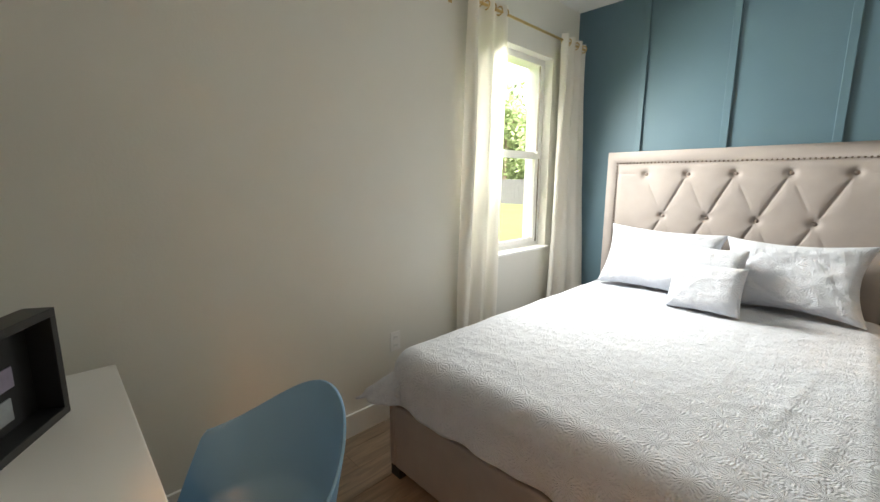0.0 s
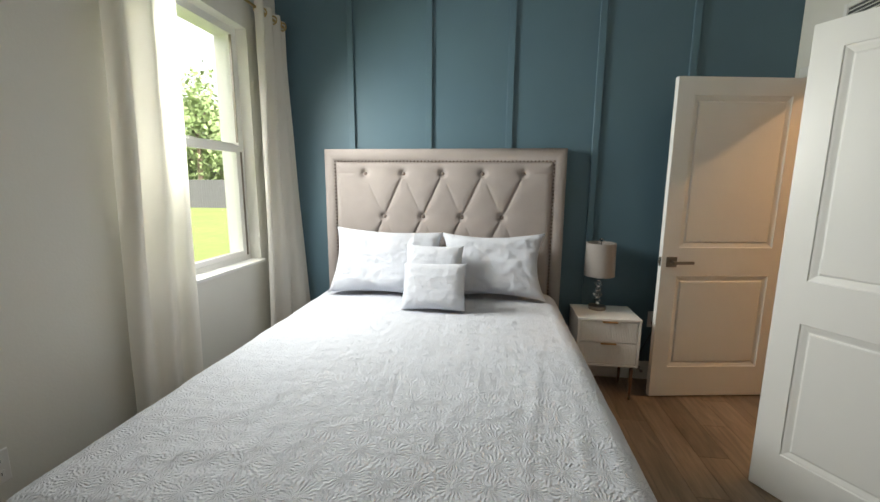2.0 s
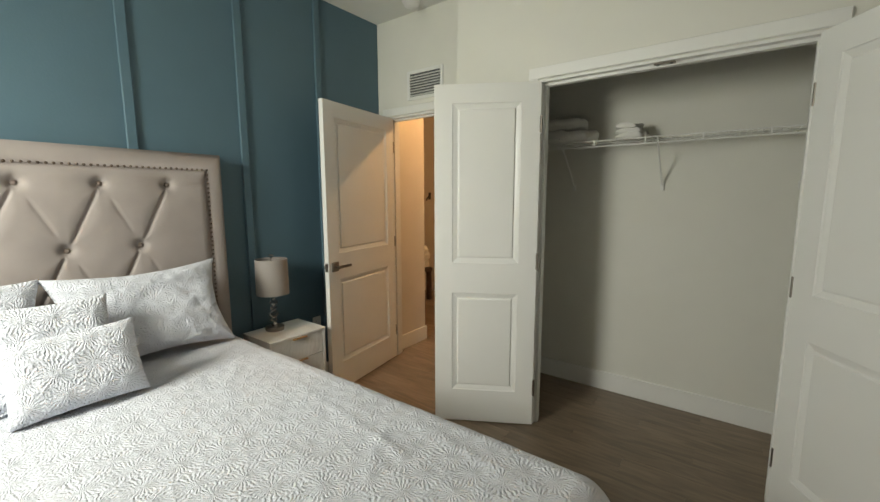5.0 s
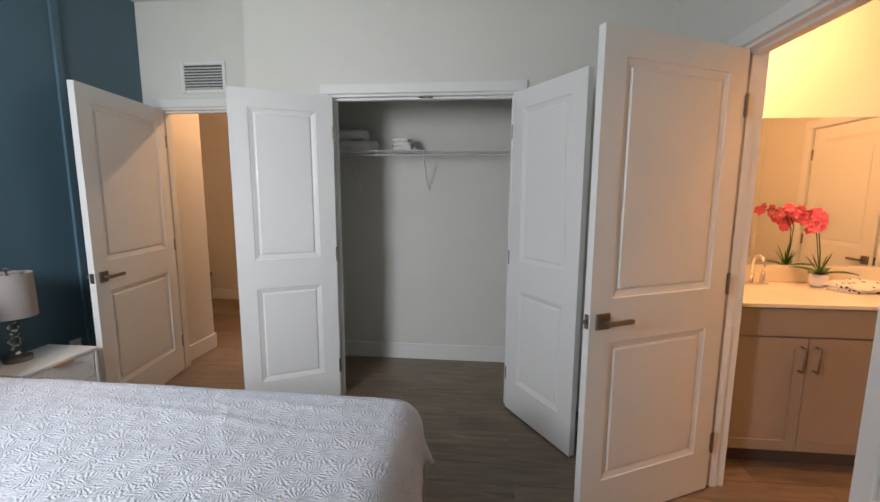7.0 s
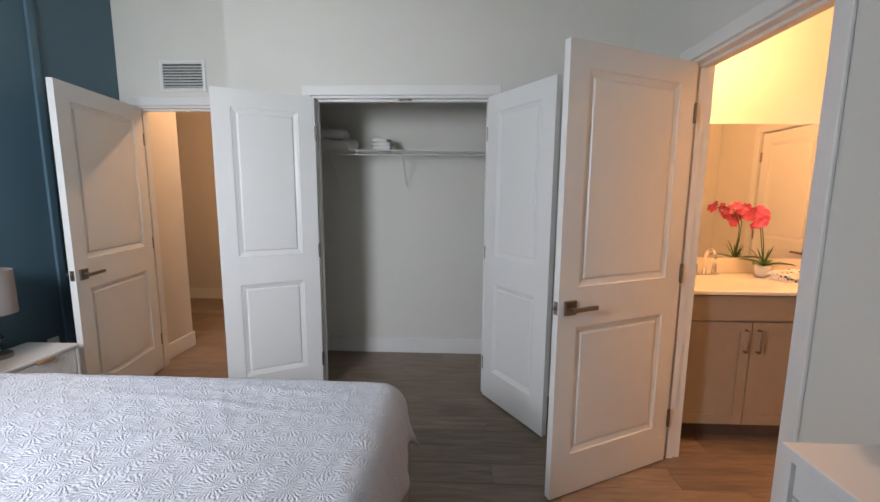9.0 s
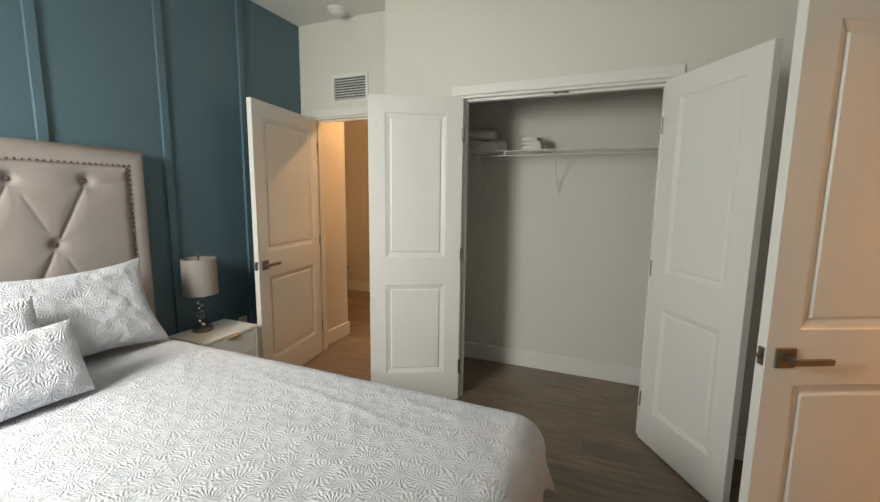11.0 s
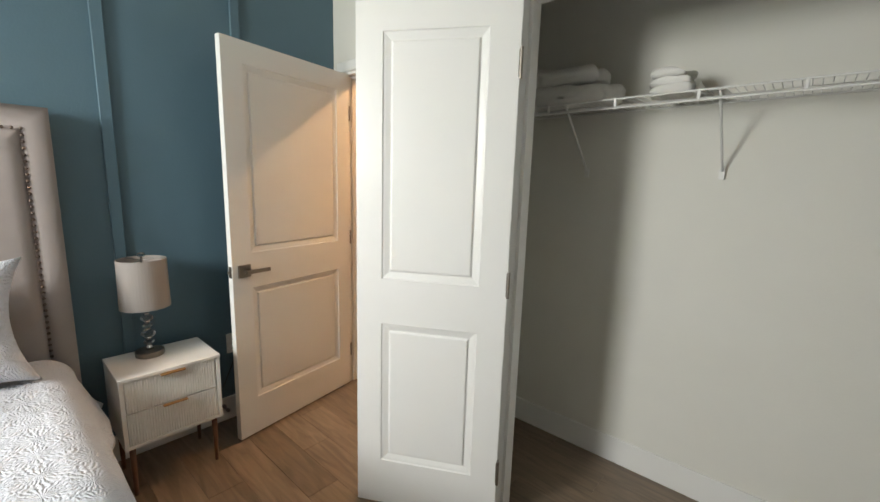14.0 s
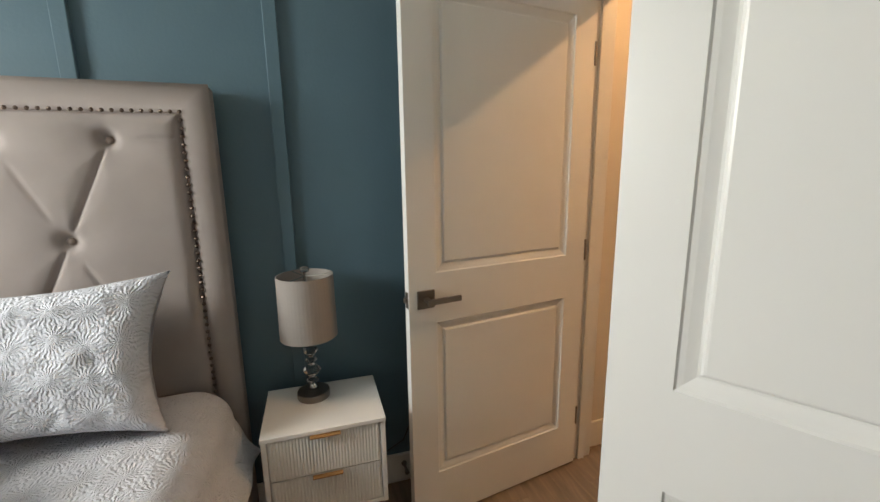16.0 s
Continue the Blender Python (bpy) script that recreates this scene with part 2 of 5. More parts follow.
# ---- doors ----
def panel_door(name, w, h, m, label, group="", handle=0, hinges=(0.24, 1.02, 1.80), lever=0.0, z_panels=((0.205, 0.82), (1.005, 1.925)), stile=0.105, t=0.035):
    """A hinged leaf, its hinge edge on the origin, reaching along +x, thickness along y."""
    door = thing(name, m, label, "door", group)
    hh = h
    for side in (0,):
        bm = bmesh.new()
        xs = [0, stile, w - stile, w]
        zs = [0, z_panels[0][0], z_panels[0][1], z_panels[1][0], z_panels[1][1], hh]
        # slab as a grid of fronts with panels sunk and raised
        for s in (-1, 1):
            y = s * t / 2
            g = [[bm.verts.new((x, y, z)) for x in xs] for z in zs]
            for j in range(5):
                for i in range(3):
                    if i == 1 and j in (1, 3):
                        x0, x1, z0, z1 = xs[1], xs[2], zs[j], zs[j + 1]
                        rings = [[g[j][1], g[j][2], g[j + 1][2], g[j + 1][1]]]
                        for inset, dep in ((0.0035, 0.0045), (0.012, 0.0065), (0.028, 0.0125), (0.0325, 0.0125), (0.037, 0.0055), (0.041, 0.0045)):
                            yy = y - s * dep
                            rings.append([bm.verts.new(p) for p in ((x0 + inset, yy, z0 + inset), (x1 - inset, yy, z0 + inset), (x1 - inset, yy, z1 - inset), (x0 + inset, yy, z1 - inset))])
                        for r0, r1 in zip(rings, rings[1:]):
                            for k in range(4):
                                bm.faces.new((r0[k], r0[(k + 1) % 4], r1[(k + 1) % 4], r1[k]))
                        bm.faces.new(rings[-1])
                    else:
                        bm.faces.new((g[j][i], g[j][i + 1], g[j + 1][i + 1], g[j + 1][i]))
            if s == -1:
                front = g
            else:
                back = g
        for j in range(5):
            bm.faces.new((front[j][0], back[j][0], back[j + 1][0], front[j + 1][0]))
            bm.faces.new((front[j][3], back[j][3], back[j + 1][3], front[j + 1][3]))
        for i in range(3):
            bm.faces.new((front[0][i], back[0][i], back[0][i + 1], front[0][i + 1]))
            bm.faces.new((front[5][i], back[5][i], back[5][i + 1], front[5][i + 1]))
        part("leaf", bm, M_TRIM, door)
    for z in hinges:
        bm = rounded(boxes((-0.006, -t / 2 - 0.004, z - 0.045, 0.004, t / 2 + 0.004, z + 0.045)), 0.002, 1)
        hy = handle_side(handle) * (t / 2 + 0.006)
        tube(bm, [(-0.004, hy, z - 0.05), (-0.004, hy, z + 0.05)], 0.006, 10)
        part("hinge", bm, M_STEEL, door, "brushed nickel hinge")
    if lever:
        zc = 0.915
        xc = w - 0.062
        hd = new("door_handle")
        hd.parent = door
        for s in (-1, 1):
            part("rose", rounded(boxes((xc - 0.033, min(s * t / 2, s * (t / 2 + 0.009)), zc - 0.033, xc + 0.033, max(s * t / 2, s * (t / 2 + 0.009)), zc + 0.033)), 0.002), M_STEEL, hd)
            bm = bmesh.new()
            tube(bm, [(xc, s * (t / 2 + 0.007), zc), (xc, s * (t / 2 + 0.045), zc)], 0.010, 12)
            box(bm, xc - 0.118, s * (t / 2 + 0.045) - 0.006, zc - 0.009, xc + 0.012, s * (t / 2 + 0.045) + 0.006, zc + 0.009)
            part("lever", bm, M_STEEL, hd)
        part("latch_plate", rounded(boxes((w - 0.001, -0.012, zc - 0.03, w + 0.0015, 0.012, zc + 0.03), (w, -0.006, zc - 0.008, w + 0.012, 0.006, zc + 0.008)), 0.001, 1), M_STEEL, hd)
    return door


def handle_side(v):
    return -1 if v < 0 else 1


def leaf_pose(hx, hy, fx, fy, z=0.01):
    return pose(hx, hy, z, 0, 0, math.degrees(math.atan2(fy - hy, fx - hx)))


panel_door("entry_door", 0.812, 2.03, leaf_pose(3.455, 3.865, 2.657, 3.735), "white two-panel door standing open, lit amber", handle=-1, lever=1)
panel_door("closet_door", 0.60, 2.03, leaf_pose(3.15, 2.435, 2.852, 2.964), "white two-panel closet door standing open beside the bed", "closet doors", handle=1)
panel_door("closet_door", 0.60, 2.03, leaf_pose(3.15, 1.272, 2.639, 0.955), "white two-panel closet door folded back towards the bathroom", "closet doors", handle=1)
panel_door("bathroom_door", 0.76, 2.03, leaf_pose(2.472, 0.362, 2.143, 1.042), "white two-panel door open beside the bathroom doorway, lit amber", handle=1, lever=1)


# ---- trim of walls and openings ----
def trim(name, *bs, label="", mat_=None, r=0.0):
    bm = boxes(*bs)
    if r:
        rounded(bm, r, 1)
    return part(name, bm, mat_ or M_TRIM, None, label, kind="structure")


BH, BT = 0.135, 0.014
# baseboards, each a straight board with an eased top
trim("baseboard", (0.0, SOUTH, 0, BT, NORTH, BH), label="white flat baseboard", r=0.002)
trim("baseboard", (BT, NORTH - BT, 0, 3.45, NORTH, BH), r=0.002)
trim("baseboard", (EAST - BT, SOUTH, 0, EAST, CY0 - 0.065, BH), r=0.002)
trim("baseboard", (EAST - BT, CY1 + 0.065, 0, EAST, 3.0 + BT, BH), r=0.002)
trim("baseboard", (BT, SOUTH, 0, BX0 - 0.075, SOUTH + BT, BH), r=0.002)
trim("baseboard", (BX1 + 0.075, SOUTH, 0, EAST - BT, SOUTH + BT, BH), r=0.002)
trim("baseboard", (CLOSET_BACK - BT, 0.7, 0, CLOSET_BACK, 3.0 - W, BH), r=0.002)
trim("baseboard", (EAST + W, 3.0 - W - BT, 0, CLOSET_BACK - BT, 3.0 - W, BH), r=0.002)
trim("baseboard", (EAST + W, 0.7, 0, CLOSET_BACK - BT, 0.7 + BT, BH), r=0.002)
trim("baseboard", (EAST_DOOR + W, 3.93 - BT, 0, 3.966 + BT, 3.93, BH), r=0.002)
trim("baseboard", (3.966, 3.93, 0, 3.966 + BT, 6.4, BH), r=0.002)
trim("baseboard", (5.66 - BT, 1.1, 0, 5.66, 6.4, BH), r=0.002)

# battens on the accent wall
for x in (0.532, 1.098, 1.662, 2.245, 2.818):
    trim("batten", (x, NORTH - 0.019, BH, x + 0.044, NORTH, TOP), label="slate-blue painted vertical batten" if x < 1 else "", mat_=M_BLUE, r=0.002)


def opening_x(x0, depth, y0, y1, head, side, label, casing=0.062, stop=True):
    """Lining, stops and casing of an opening in a wall whose faces are at x0 and x0 + depth; side -1: casing towards -x."""
    j = 0.019
    trim("door_jamb", (x0 - 0.001, y0, 0, x0 + depth + 0.001, y0 + 0.012, head), (x0 - 0.001, y1 - 0.012, 0, x0 + depth + 0.001, y1, head), (x0 - 0.001, y0 + 0.012, head - 0.012, x0 + depth + 0.001, y1 - 0.012, head), label=label)
    if stop:
        trim("door_stop", (x0 + 0.04, y0 + 0.012, 0, x0 + 0.075, y0 + 0.026, head - 0.012), (x0 + 0.04, y1 - 0.026, 0, x0 + 0.075, y1 - 0.012, head - 0.012), (x0 + 0.04, y0 + 0.026, head - 0.026, x0 + 0.075, y1 - 0.026, head - 0.012), label="white door stop moulding")
    c = casing
    xs = (x0 - 0.016, x0) if side < 0 else (x0 + depth, x0 + depth + 0.016)
    trim("door_casing", (xs[0], y0 - c, 0, xs[1], y0 - 0.004, head + 0.004), (xs[0], y1 + 0.004, 0, xs[1], y1 + c, head + 0.004), (xs[0], y0 - c, head + 0.004, xs[1], y1 + c, head + c + 0.004), label="white moulded door casing", r=0.004)


opening_x(EAST, W, CY0, CY1, HEAD, -1, "white painted closet door lining")
# entry opening: the casing is cut short where it meets the corner
trim("door_jamb", (EAST_DOOR - 0.001, DY0, 0, EAST_DOOR + W + 0.001, DY0 + 0.012, HEAD), (EAST_DOOR - 0.001, DY1 - 0.008, 0, EAST_DOOR + W + 0.001, DY1, HEAD), (EAST_DOOR - 0.001, DY0 + 0.012, HEAD - 0.012, EAST_DOOR + W + 0.001, DY1 - 0.008, HEAD), label="white painted entry door lining")
trim("door_stop", (EAST_DOOR + 0.042, DY0 + 0.012, 0, EAST_DOOR + 0.075, DY0 + 0.024, HEAD - 0.012), (EAST_DOOR + 0.042, DY0 + 0.024, HEAD - 0.026, EAST_DOOR + 0.075, DY1 - 0.02, HEAD - 0.012), (EAST_DOOR + 0.042, DY1 - 0.02, 0, EAST_DOOR + 0.075, DY1 - 0.008, HEAD - 0.012), label="white door stop moulding")
trim("door_casing", (EAST_DOOR - 0.016, DY1 + 0.004, 0, EAST_DOOR, DY1 + 0.062, HEAD + 0.004), (EAST_DOOR - 0.016, DY0 - 0.05, HEAD + 0.004, EAST_DOOR, DY1 + 0.062, HEAD + 0.066), (EAST_DOOR - 0.016, DY0 - 0.05, 0, EAST_DOOR, DY0 - 0.004, HEAD + 0.004), label="white moulded entry door casing", r=0.004)
trim("door_casing", (EAST_DOOR + W, DY1 + 0.004, 0, EAST_DOOR + W + 0.014, 3.93, HEAD + 0.004), label="white hall-side door casing", r=0.003)
# bathroom opening, in the south wall
trim("door_jamb", (BX0, SOUTH - W - 0.001, 0, BX0 + 0.012, SOUTH + 0.001, HEAD), (BX1 - 0.012, SOUTH - W - 0.001, 0, BX1, SOUTH + 0.001, HEAD), (BX0 + 0.012, SOUTH - W - 0.001, HEAD - 0.012, BX1 - 0.012, SOUTH + 0.001, HEAD), label="white painted bathroom door lining")
trim("door_stop", (BX0 + 0.012, SOUTH - 0.075, 0, BX0 + 0.024, SOUTH - 0.042, HEAD - 0.012), (BX1 - 0.024, SOUTH - 0.075, 0, BX1 - 0.012, SOUTH - 0.042, HEAD - 0.012), (BX0 + 0.024, SOUTH - 0.075, HEAD - 0.026, BX1 - 0.024, SOUTH - 0.042, HEAD - 0.012), label="white door stop moulding")
trim("door_casing", (BX0 - 0.066, SOUTH, 0, BX0 - 0.004, SOUTH + 0.016, HEAD + 0.004), (BX1 + 0.004, SOUTH, 0, BX1 + 0.066, SOUTH + 0.016, HEAD + 0.004), (BX0 - 0.066, SOUTH, HEAD + 0.004, BX1 + 0.066, SOUTH + 0.016, HEAD + 0.066), label="white moulded bathroom door casing", r=0.004)

# ball catches in the closet header
catch = thing("door_catch", pose(EAST + 0.02, 1.83, HEAD - 0.014), "small dark metal door catch in the closet header", "door catch")
part("plate", rounded(boxes((-0.012, -0.045, -0.006, 0.012, 0.045, 0.0)), 0.001, 1), M_STEEL, catch)
for dy in (-0.028, 0.028):
    bm = bmesh.new()
    lathe(bm, [(0.001, -0.011), (0.006, -0.009), (0.007, -0.005)], 10, 0, dy)
    part("socket", bm, M_BLACK, catch)

# ---- window ----
win = thing("window_1", pose(0, 0, 0), "white single-hung window with a raised lower sash line and clear panes", "window")
win["kind"] = "structure"
fx0, fx1 = -0.199, -0.075
part("window_frame", boxes((fx0, WY0, WZ0, fx1, WY0 + 0.045, WZ1), (fx0, WY1 - 0.045, WZ0, fx1, WY1, WZ1), (fx0, WY0 + 0.045, WZ0, fx1, WY1 - 0.045, WZ0 + 0.05), (fx0, WY0 + 0.045, WZ1 - 0.045, fx1, WY1 - 0.045, WZ1)), M_TRIM, win)
part("lower_sash", rounded(boxes((-0.105, WY0 + 0.047, WZ0 + 0.052, -0.07, WY0 + 0.085, 1.64), (-0.105, WY1 - 0.085, WZ0 + 0.052, -0.07, WY1 - 0.047, 1.64), (-0.105, WY0 + 0.086, WZ0 + 0.052, -0.07, WY1 - 0.086, WZ0 + 0.085), (-0.105, WY0 + 0.086, 1.595, -0.066, WY1 - 0.086, 1.64)), 0.002, 1), M_TRIM, win)
part("meeting_rail", rounded(boxes((-0.128, WY0 + 0.047, 1.605, -0.106, WY1 - 0.047, 1.655)), 0.002, 1), M_TRIM, win)
part("sash_lock", rounded(boxes((-0.1, 3.12, 1.641, -0.075, 3.17, 1.655)), 0.002, 1), M_TRIM, win)
for n, s0 in (("track", WY1 - 0.0448),):
    part(n, boxes((-0.09, WY1 - 0.052, 1.66, -0.076, WY1 - 0.046, WZ1 - 0.046)), M_STEEL, win, "grey metal sash track")
part("lower_track", boxes((-0.0745, WY1 - 0.0445, WZ0 + 0.052, -0.066, WY1 - 0.034, 1.60)), M_STEEL, win, "grey metal sash track")
m_glass = bpy.data.materials.new("window_glass")
m_glass.use_nodes = True
g = m_glass.node_tree.nodes["Principled BSDF"]
g.inputs["Transmission Weight"].default_value, g.inputs["Roughness"].default_value, g.inputs["IOR"].default_value = 1.0, 0.0, 1.02
g.inputs["Base Color"].default_value = (0.97, 0.99, 0.98, 1)
for bx in ((-0.09, WY0 + 0.086, WZ0 + 0.086, -0.086, WY1 - 0.086, 1.594), (-0.118, WY0 + 0.046, 1.656, -0.114, WY1 - 0.046, WZ1 - 0.046)):
    o = part("pane", boxes(bx), m_glass, win)
    o.visible_shadow = False
part("window_sill", rounded(boxes((-0.134, WY0 + 0.001, WZ0 + 0.0, 0.0, WY1 - 0.001, WZ0 + 0.018), (0.0005, WY0 - 0.02, WZ0 - 0.002, 0.028, WY1 + 0.02, WZ0 + 0.018)), 0.003, 1), M_TRIM, win, "white marble-like sill")

# ---- curtains ----
rod = thing("curtain_rod", pose(0.08, 3.2, 2.485), "thin brass curtain rod above the window", "curtain rod")
part("rod", tube(bmesh.new(), [(0, -0.82, 0), (0, 0.76, 0)], 0.009, 12), M_GOLD, rod)
for y in (-0.83,):
    bm = bmesh.new()
    lathe(bm, [(0.001, -0.022), (0.015, -0.016), (0.022, 0), (0.015, 0.016), (0.001, 0.022)], 16)
    part("finial", bm, M_GOLD, rod, smooth=True, m=pose(0, y, 0, 90))
for y in (-0.74, 0.70):
    bm = boxes((-0.078, y - 0.012, -0.03, -0.07, y + 0.012, 0.03))
    tube(bm, [(-0.072, y, -0.01), (-0.02, y, -0.014), (0, y, -0.012)], 0.006, 8)
    part("bracket", bm, M_GOLD, rod)


def curtain(name, y0t, y1t, y0b, y1b, folds, flare, label, seed):
    ob = thing(name, pose(0, 0, 0), label, "curtain", "curtains of the bedroom window")
    rnd = random.Random(seed)
    ph = [rnd.uniform(0, 6.28) for _ in range(6)]

    def f(u, v):
        z = 0.02 + v * 2.51
        k = 1 - v
        y = (y0t + (y1t - y0t) * u) * (1 - k ** 1.3) + (y0b + (y1b - y0b) * u) * k ** 1.3
        a = folds * 2 * math.pi * u
        amp = 0.040 * (0.75 + 0.25 * math.sin(3 * u + ph[0] + 2 * k))
        x = 0.08 + amp * math.sin(a + 0.5 * math.sin(ph[1] + 2.3 * k + 3 * u)) * (0.9 + 0.25 * k) + 0.004 * math.sin(2.7 * a + ph[2] + 4 * k) * k
        x += flare * k ** 1.5 * u ** 1.5
        x += 0.010 * noise.noise(Vector((u * 5, v * 4, seed)))
        y += 0.012 * math.sin(a * 1.0 + ph[3]) * k
        return (max(x, 0.017), y, z)
    part("panel", grid_mesh(bmesh.new(), f, 90, 60), M_CURT, ob, smooth=True, fix=False)
    for i in range(6):
        u = (i + 0.5) / 6
        bm = bmesh.new()
        n = 20
        ring = [[bm.verts.new((0.025 * math.cos(t) + 0.005 * math.cos(t) * math.cos(p), 0.004 * math.sin(p), 0.025 * math.sin(t) + 0.005 * math.sin(t) * math.cos(p))) for p in (0, 1.57, 3.14, 4.71)] for t in [2 * math.pi * q / n for q in range(n)]]
        for q in range(n):
            for p in range(4):
                bm.faces.new((ring[q][p], ring[(q + 1) % n][p], ring[(q + 1) % n][(p + 1) % 4], ring[q][(p + 1) % 4]))
        part("grommet", bm, M_GOLD, ob, m=pose(0.08, y0t + (y1t - y0t) * u, 2.485), smooth=True)
    return ob


curtain("curtain", 2.545, 2.925, 2.47, 2.875, 2.5, 0.0, "cream-white grommet curtain drawn to the south side of the window", 3)
curtain("curtain", 3.60, 3.975, 3.53, 3.965, 3, 0.17, "cream-white grommet curtain hanging in the corner by the blue wall", 8)


# ---- small wall fittings ----
def outlet(m, label, rows=2):
    ob = thing("outlet", m, label, "outlet")
    part("cover_plate", rounded(boxes((-0.036, -0.006, -0.058, 0.036, 0, 0.058)), 0.003), M_WHITE, ob)
    for dz in (-0.024, 0.024):
        part("socket", rounded(boxes((-0.017, -0.009, dz - 0.014, 0.017, -0.006, dz + 0.014)), 0.002, 1), M_TRIM, ob)
        part("slot", boxes((-0.008, -0.0096, dz - 0.004, -0.006, -0.0088, dz + 0.006), (0.006, -0.0096, dz - 0.004, 0.008, -0.0088, dz + 0.006)), M_BLACK, ob)
    return ob


outlet(pose(0.0, 2.02, 0.475, 0, 0, 90), "white duplex outlet on the off-white wall")
o2 = outlet(pose(2.745, NORTH, 0.455), "white duplex outlet on the blue wall beside the nightstand")
plug = thing("lamp_plug", pose(2.745, NORTH - 0.010, 0.431), "small black plug with a thin cord", "plug")
part("plug_body", rounded(boxes((-0.012, -0.03, -0.012, 0.012, 0, 0.012)), 0.003), M_BLACK, plug)
part("cord", tube(bmesh.new(), [(0, -0.028, 0), (-0.02, -0.045, -0.06), (-0.08, -0.04, -0.20), (-0.16, -0.03, -0.25), (-0.25, -0.03, -0.16)], 0.0025, 6), M_BLACK, plug, smooth=True)
stop = thing("door_stopper", pose(2.672, NORTH - BT, 0.09), "small dark spring door stopper on the baseboard", "door stopper")
bm = bmesh.new()
lathe(bm, [(0.012, 0), (0.012, 0.006), (0.006, 0.008), (0.006, 0.05), (0.010, 0.052), (0.010, 0.065), (0.001, 0.066)], 14)
part("stem", bm, M_STEEL, stop, m=pose(0, 0, 0, 90), smooth=True)

vent = thing("return_air_grille", pose(EAST_DOOR, 3.498, 2.262, 0, 0, -90), "white louvred return air grille above the entry door", "air vent")
vw, vh = 0.172, 0.109
# the backing's grey stands for the shade inside the duct
part("backing", boxes((-vw + 0.015, -0.003, -vh + 0.015, vw - 0.015, -0.001, vh - 0.015)), mat("duct_shade_grey", (0.10, 0.105, 0.11), 0.8), vent, "flat grey sheet coloured as the shade behind the slats")
part("frame", rounded(boxes((-vw, -0.012, -vh, -vw + 0.025, 0, vh), (vw - 0.025, -0.012, -vh, vw, 0, vh), (-vw + 0.026, -0.012, -vh, vw - 0.026, 0, -vh + 0.025), (-vw + 0.026, -0.012, vh - 0.025, vw - 0.026, 0, vh)), 0.002, 1), M_TRIM, vent)
sl = None
for i in range(8):
    z = -vh + 0.034 + i * 0.0200
    if sl is None:
        sl = part("slat", boxes((-vw + 0.026, -0.0012, -0.010, vw - 0.026, 0.0012, 0.010)), M_TRIM, vent, m=pose(0, -0.009, z, -50))
    else:
        o = new("slat", sl.data)
        o.parent, o.matrix_basis = vent, pose(0, -0.009, z, -50)

smoke = thing("smoke_detector", pose(3.30, 3.50, TOP), "round white smoke detector on the ceiling", "smoke detector")
bm = bmesh.new()
lathe(bm, [(0.001, -0.045), (0.035, -0.044), (0.05, -0.036), (0.062, -0.012), (0.068, -0.010), (0.068, 0.0)], 32)
part("cover", bm, M_WHITE, smoke, smooth=True)

tv = thing("television", pose(0.815, SOUTH, 1.52), "black wall-mounted flat television above the white dresser", "television")
part("bezel", rounded(boxes((-0.48, 0.04, -0.275, 0.48, 0.085, 0.275)), 0.004), M_BLACK, tv)
part("screen", boxes((-0.468, 0.0855, -0.258, 0.468, 0.0865, 0.263)), mat("dark_glossy_screen", (0.008, 0.008, 0.01), 0.12, noise_amt=0.0), tv)
part("wall_mount", boxes((-0.15, 0.0, -0.1, 0.15, 0.04, 0.1)), M_STEEL, tv)


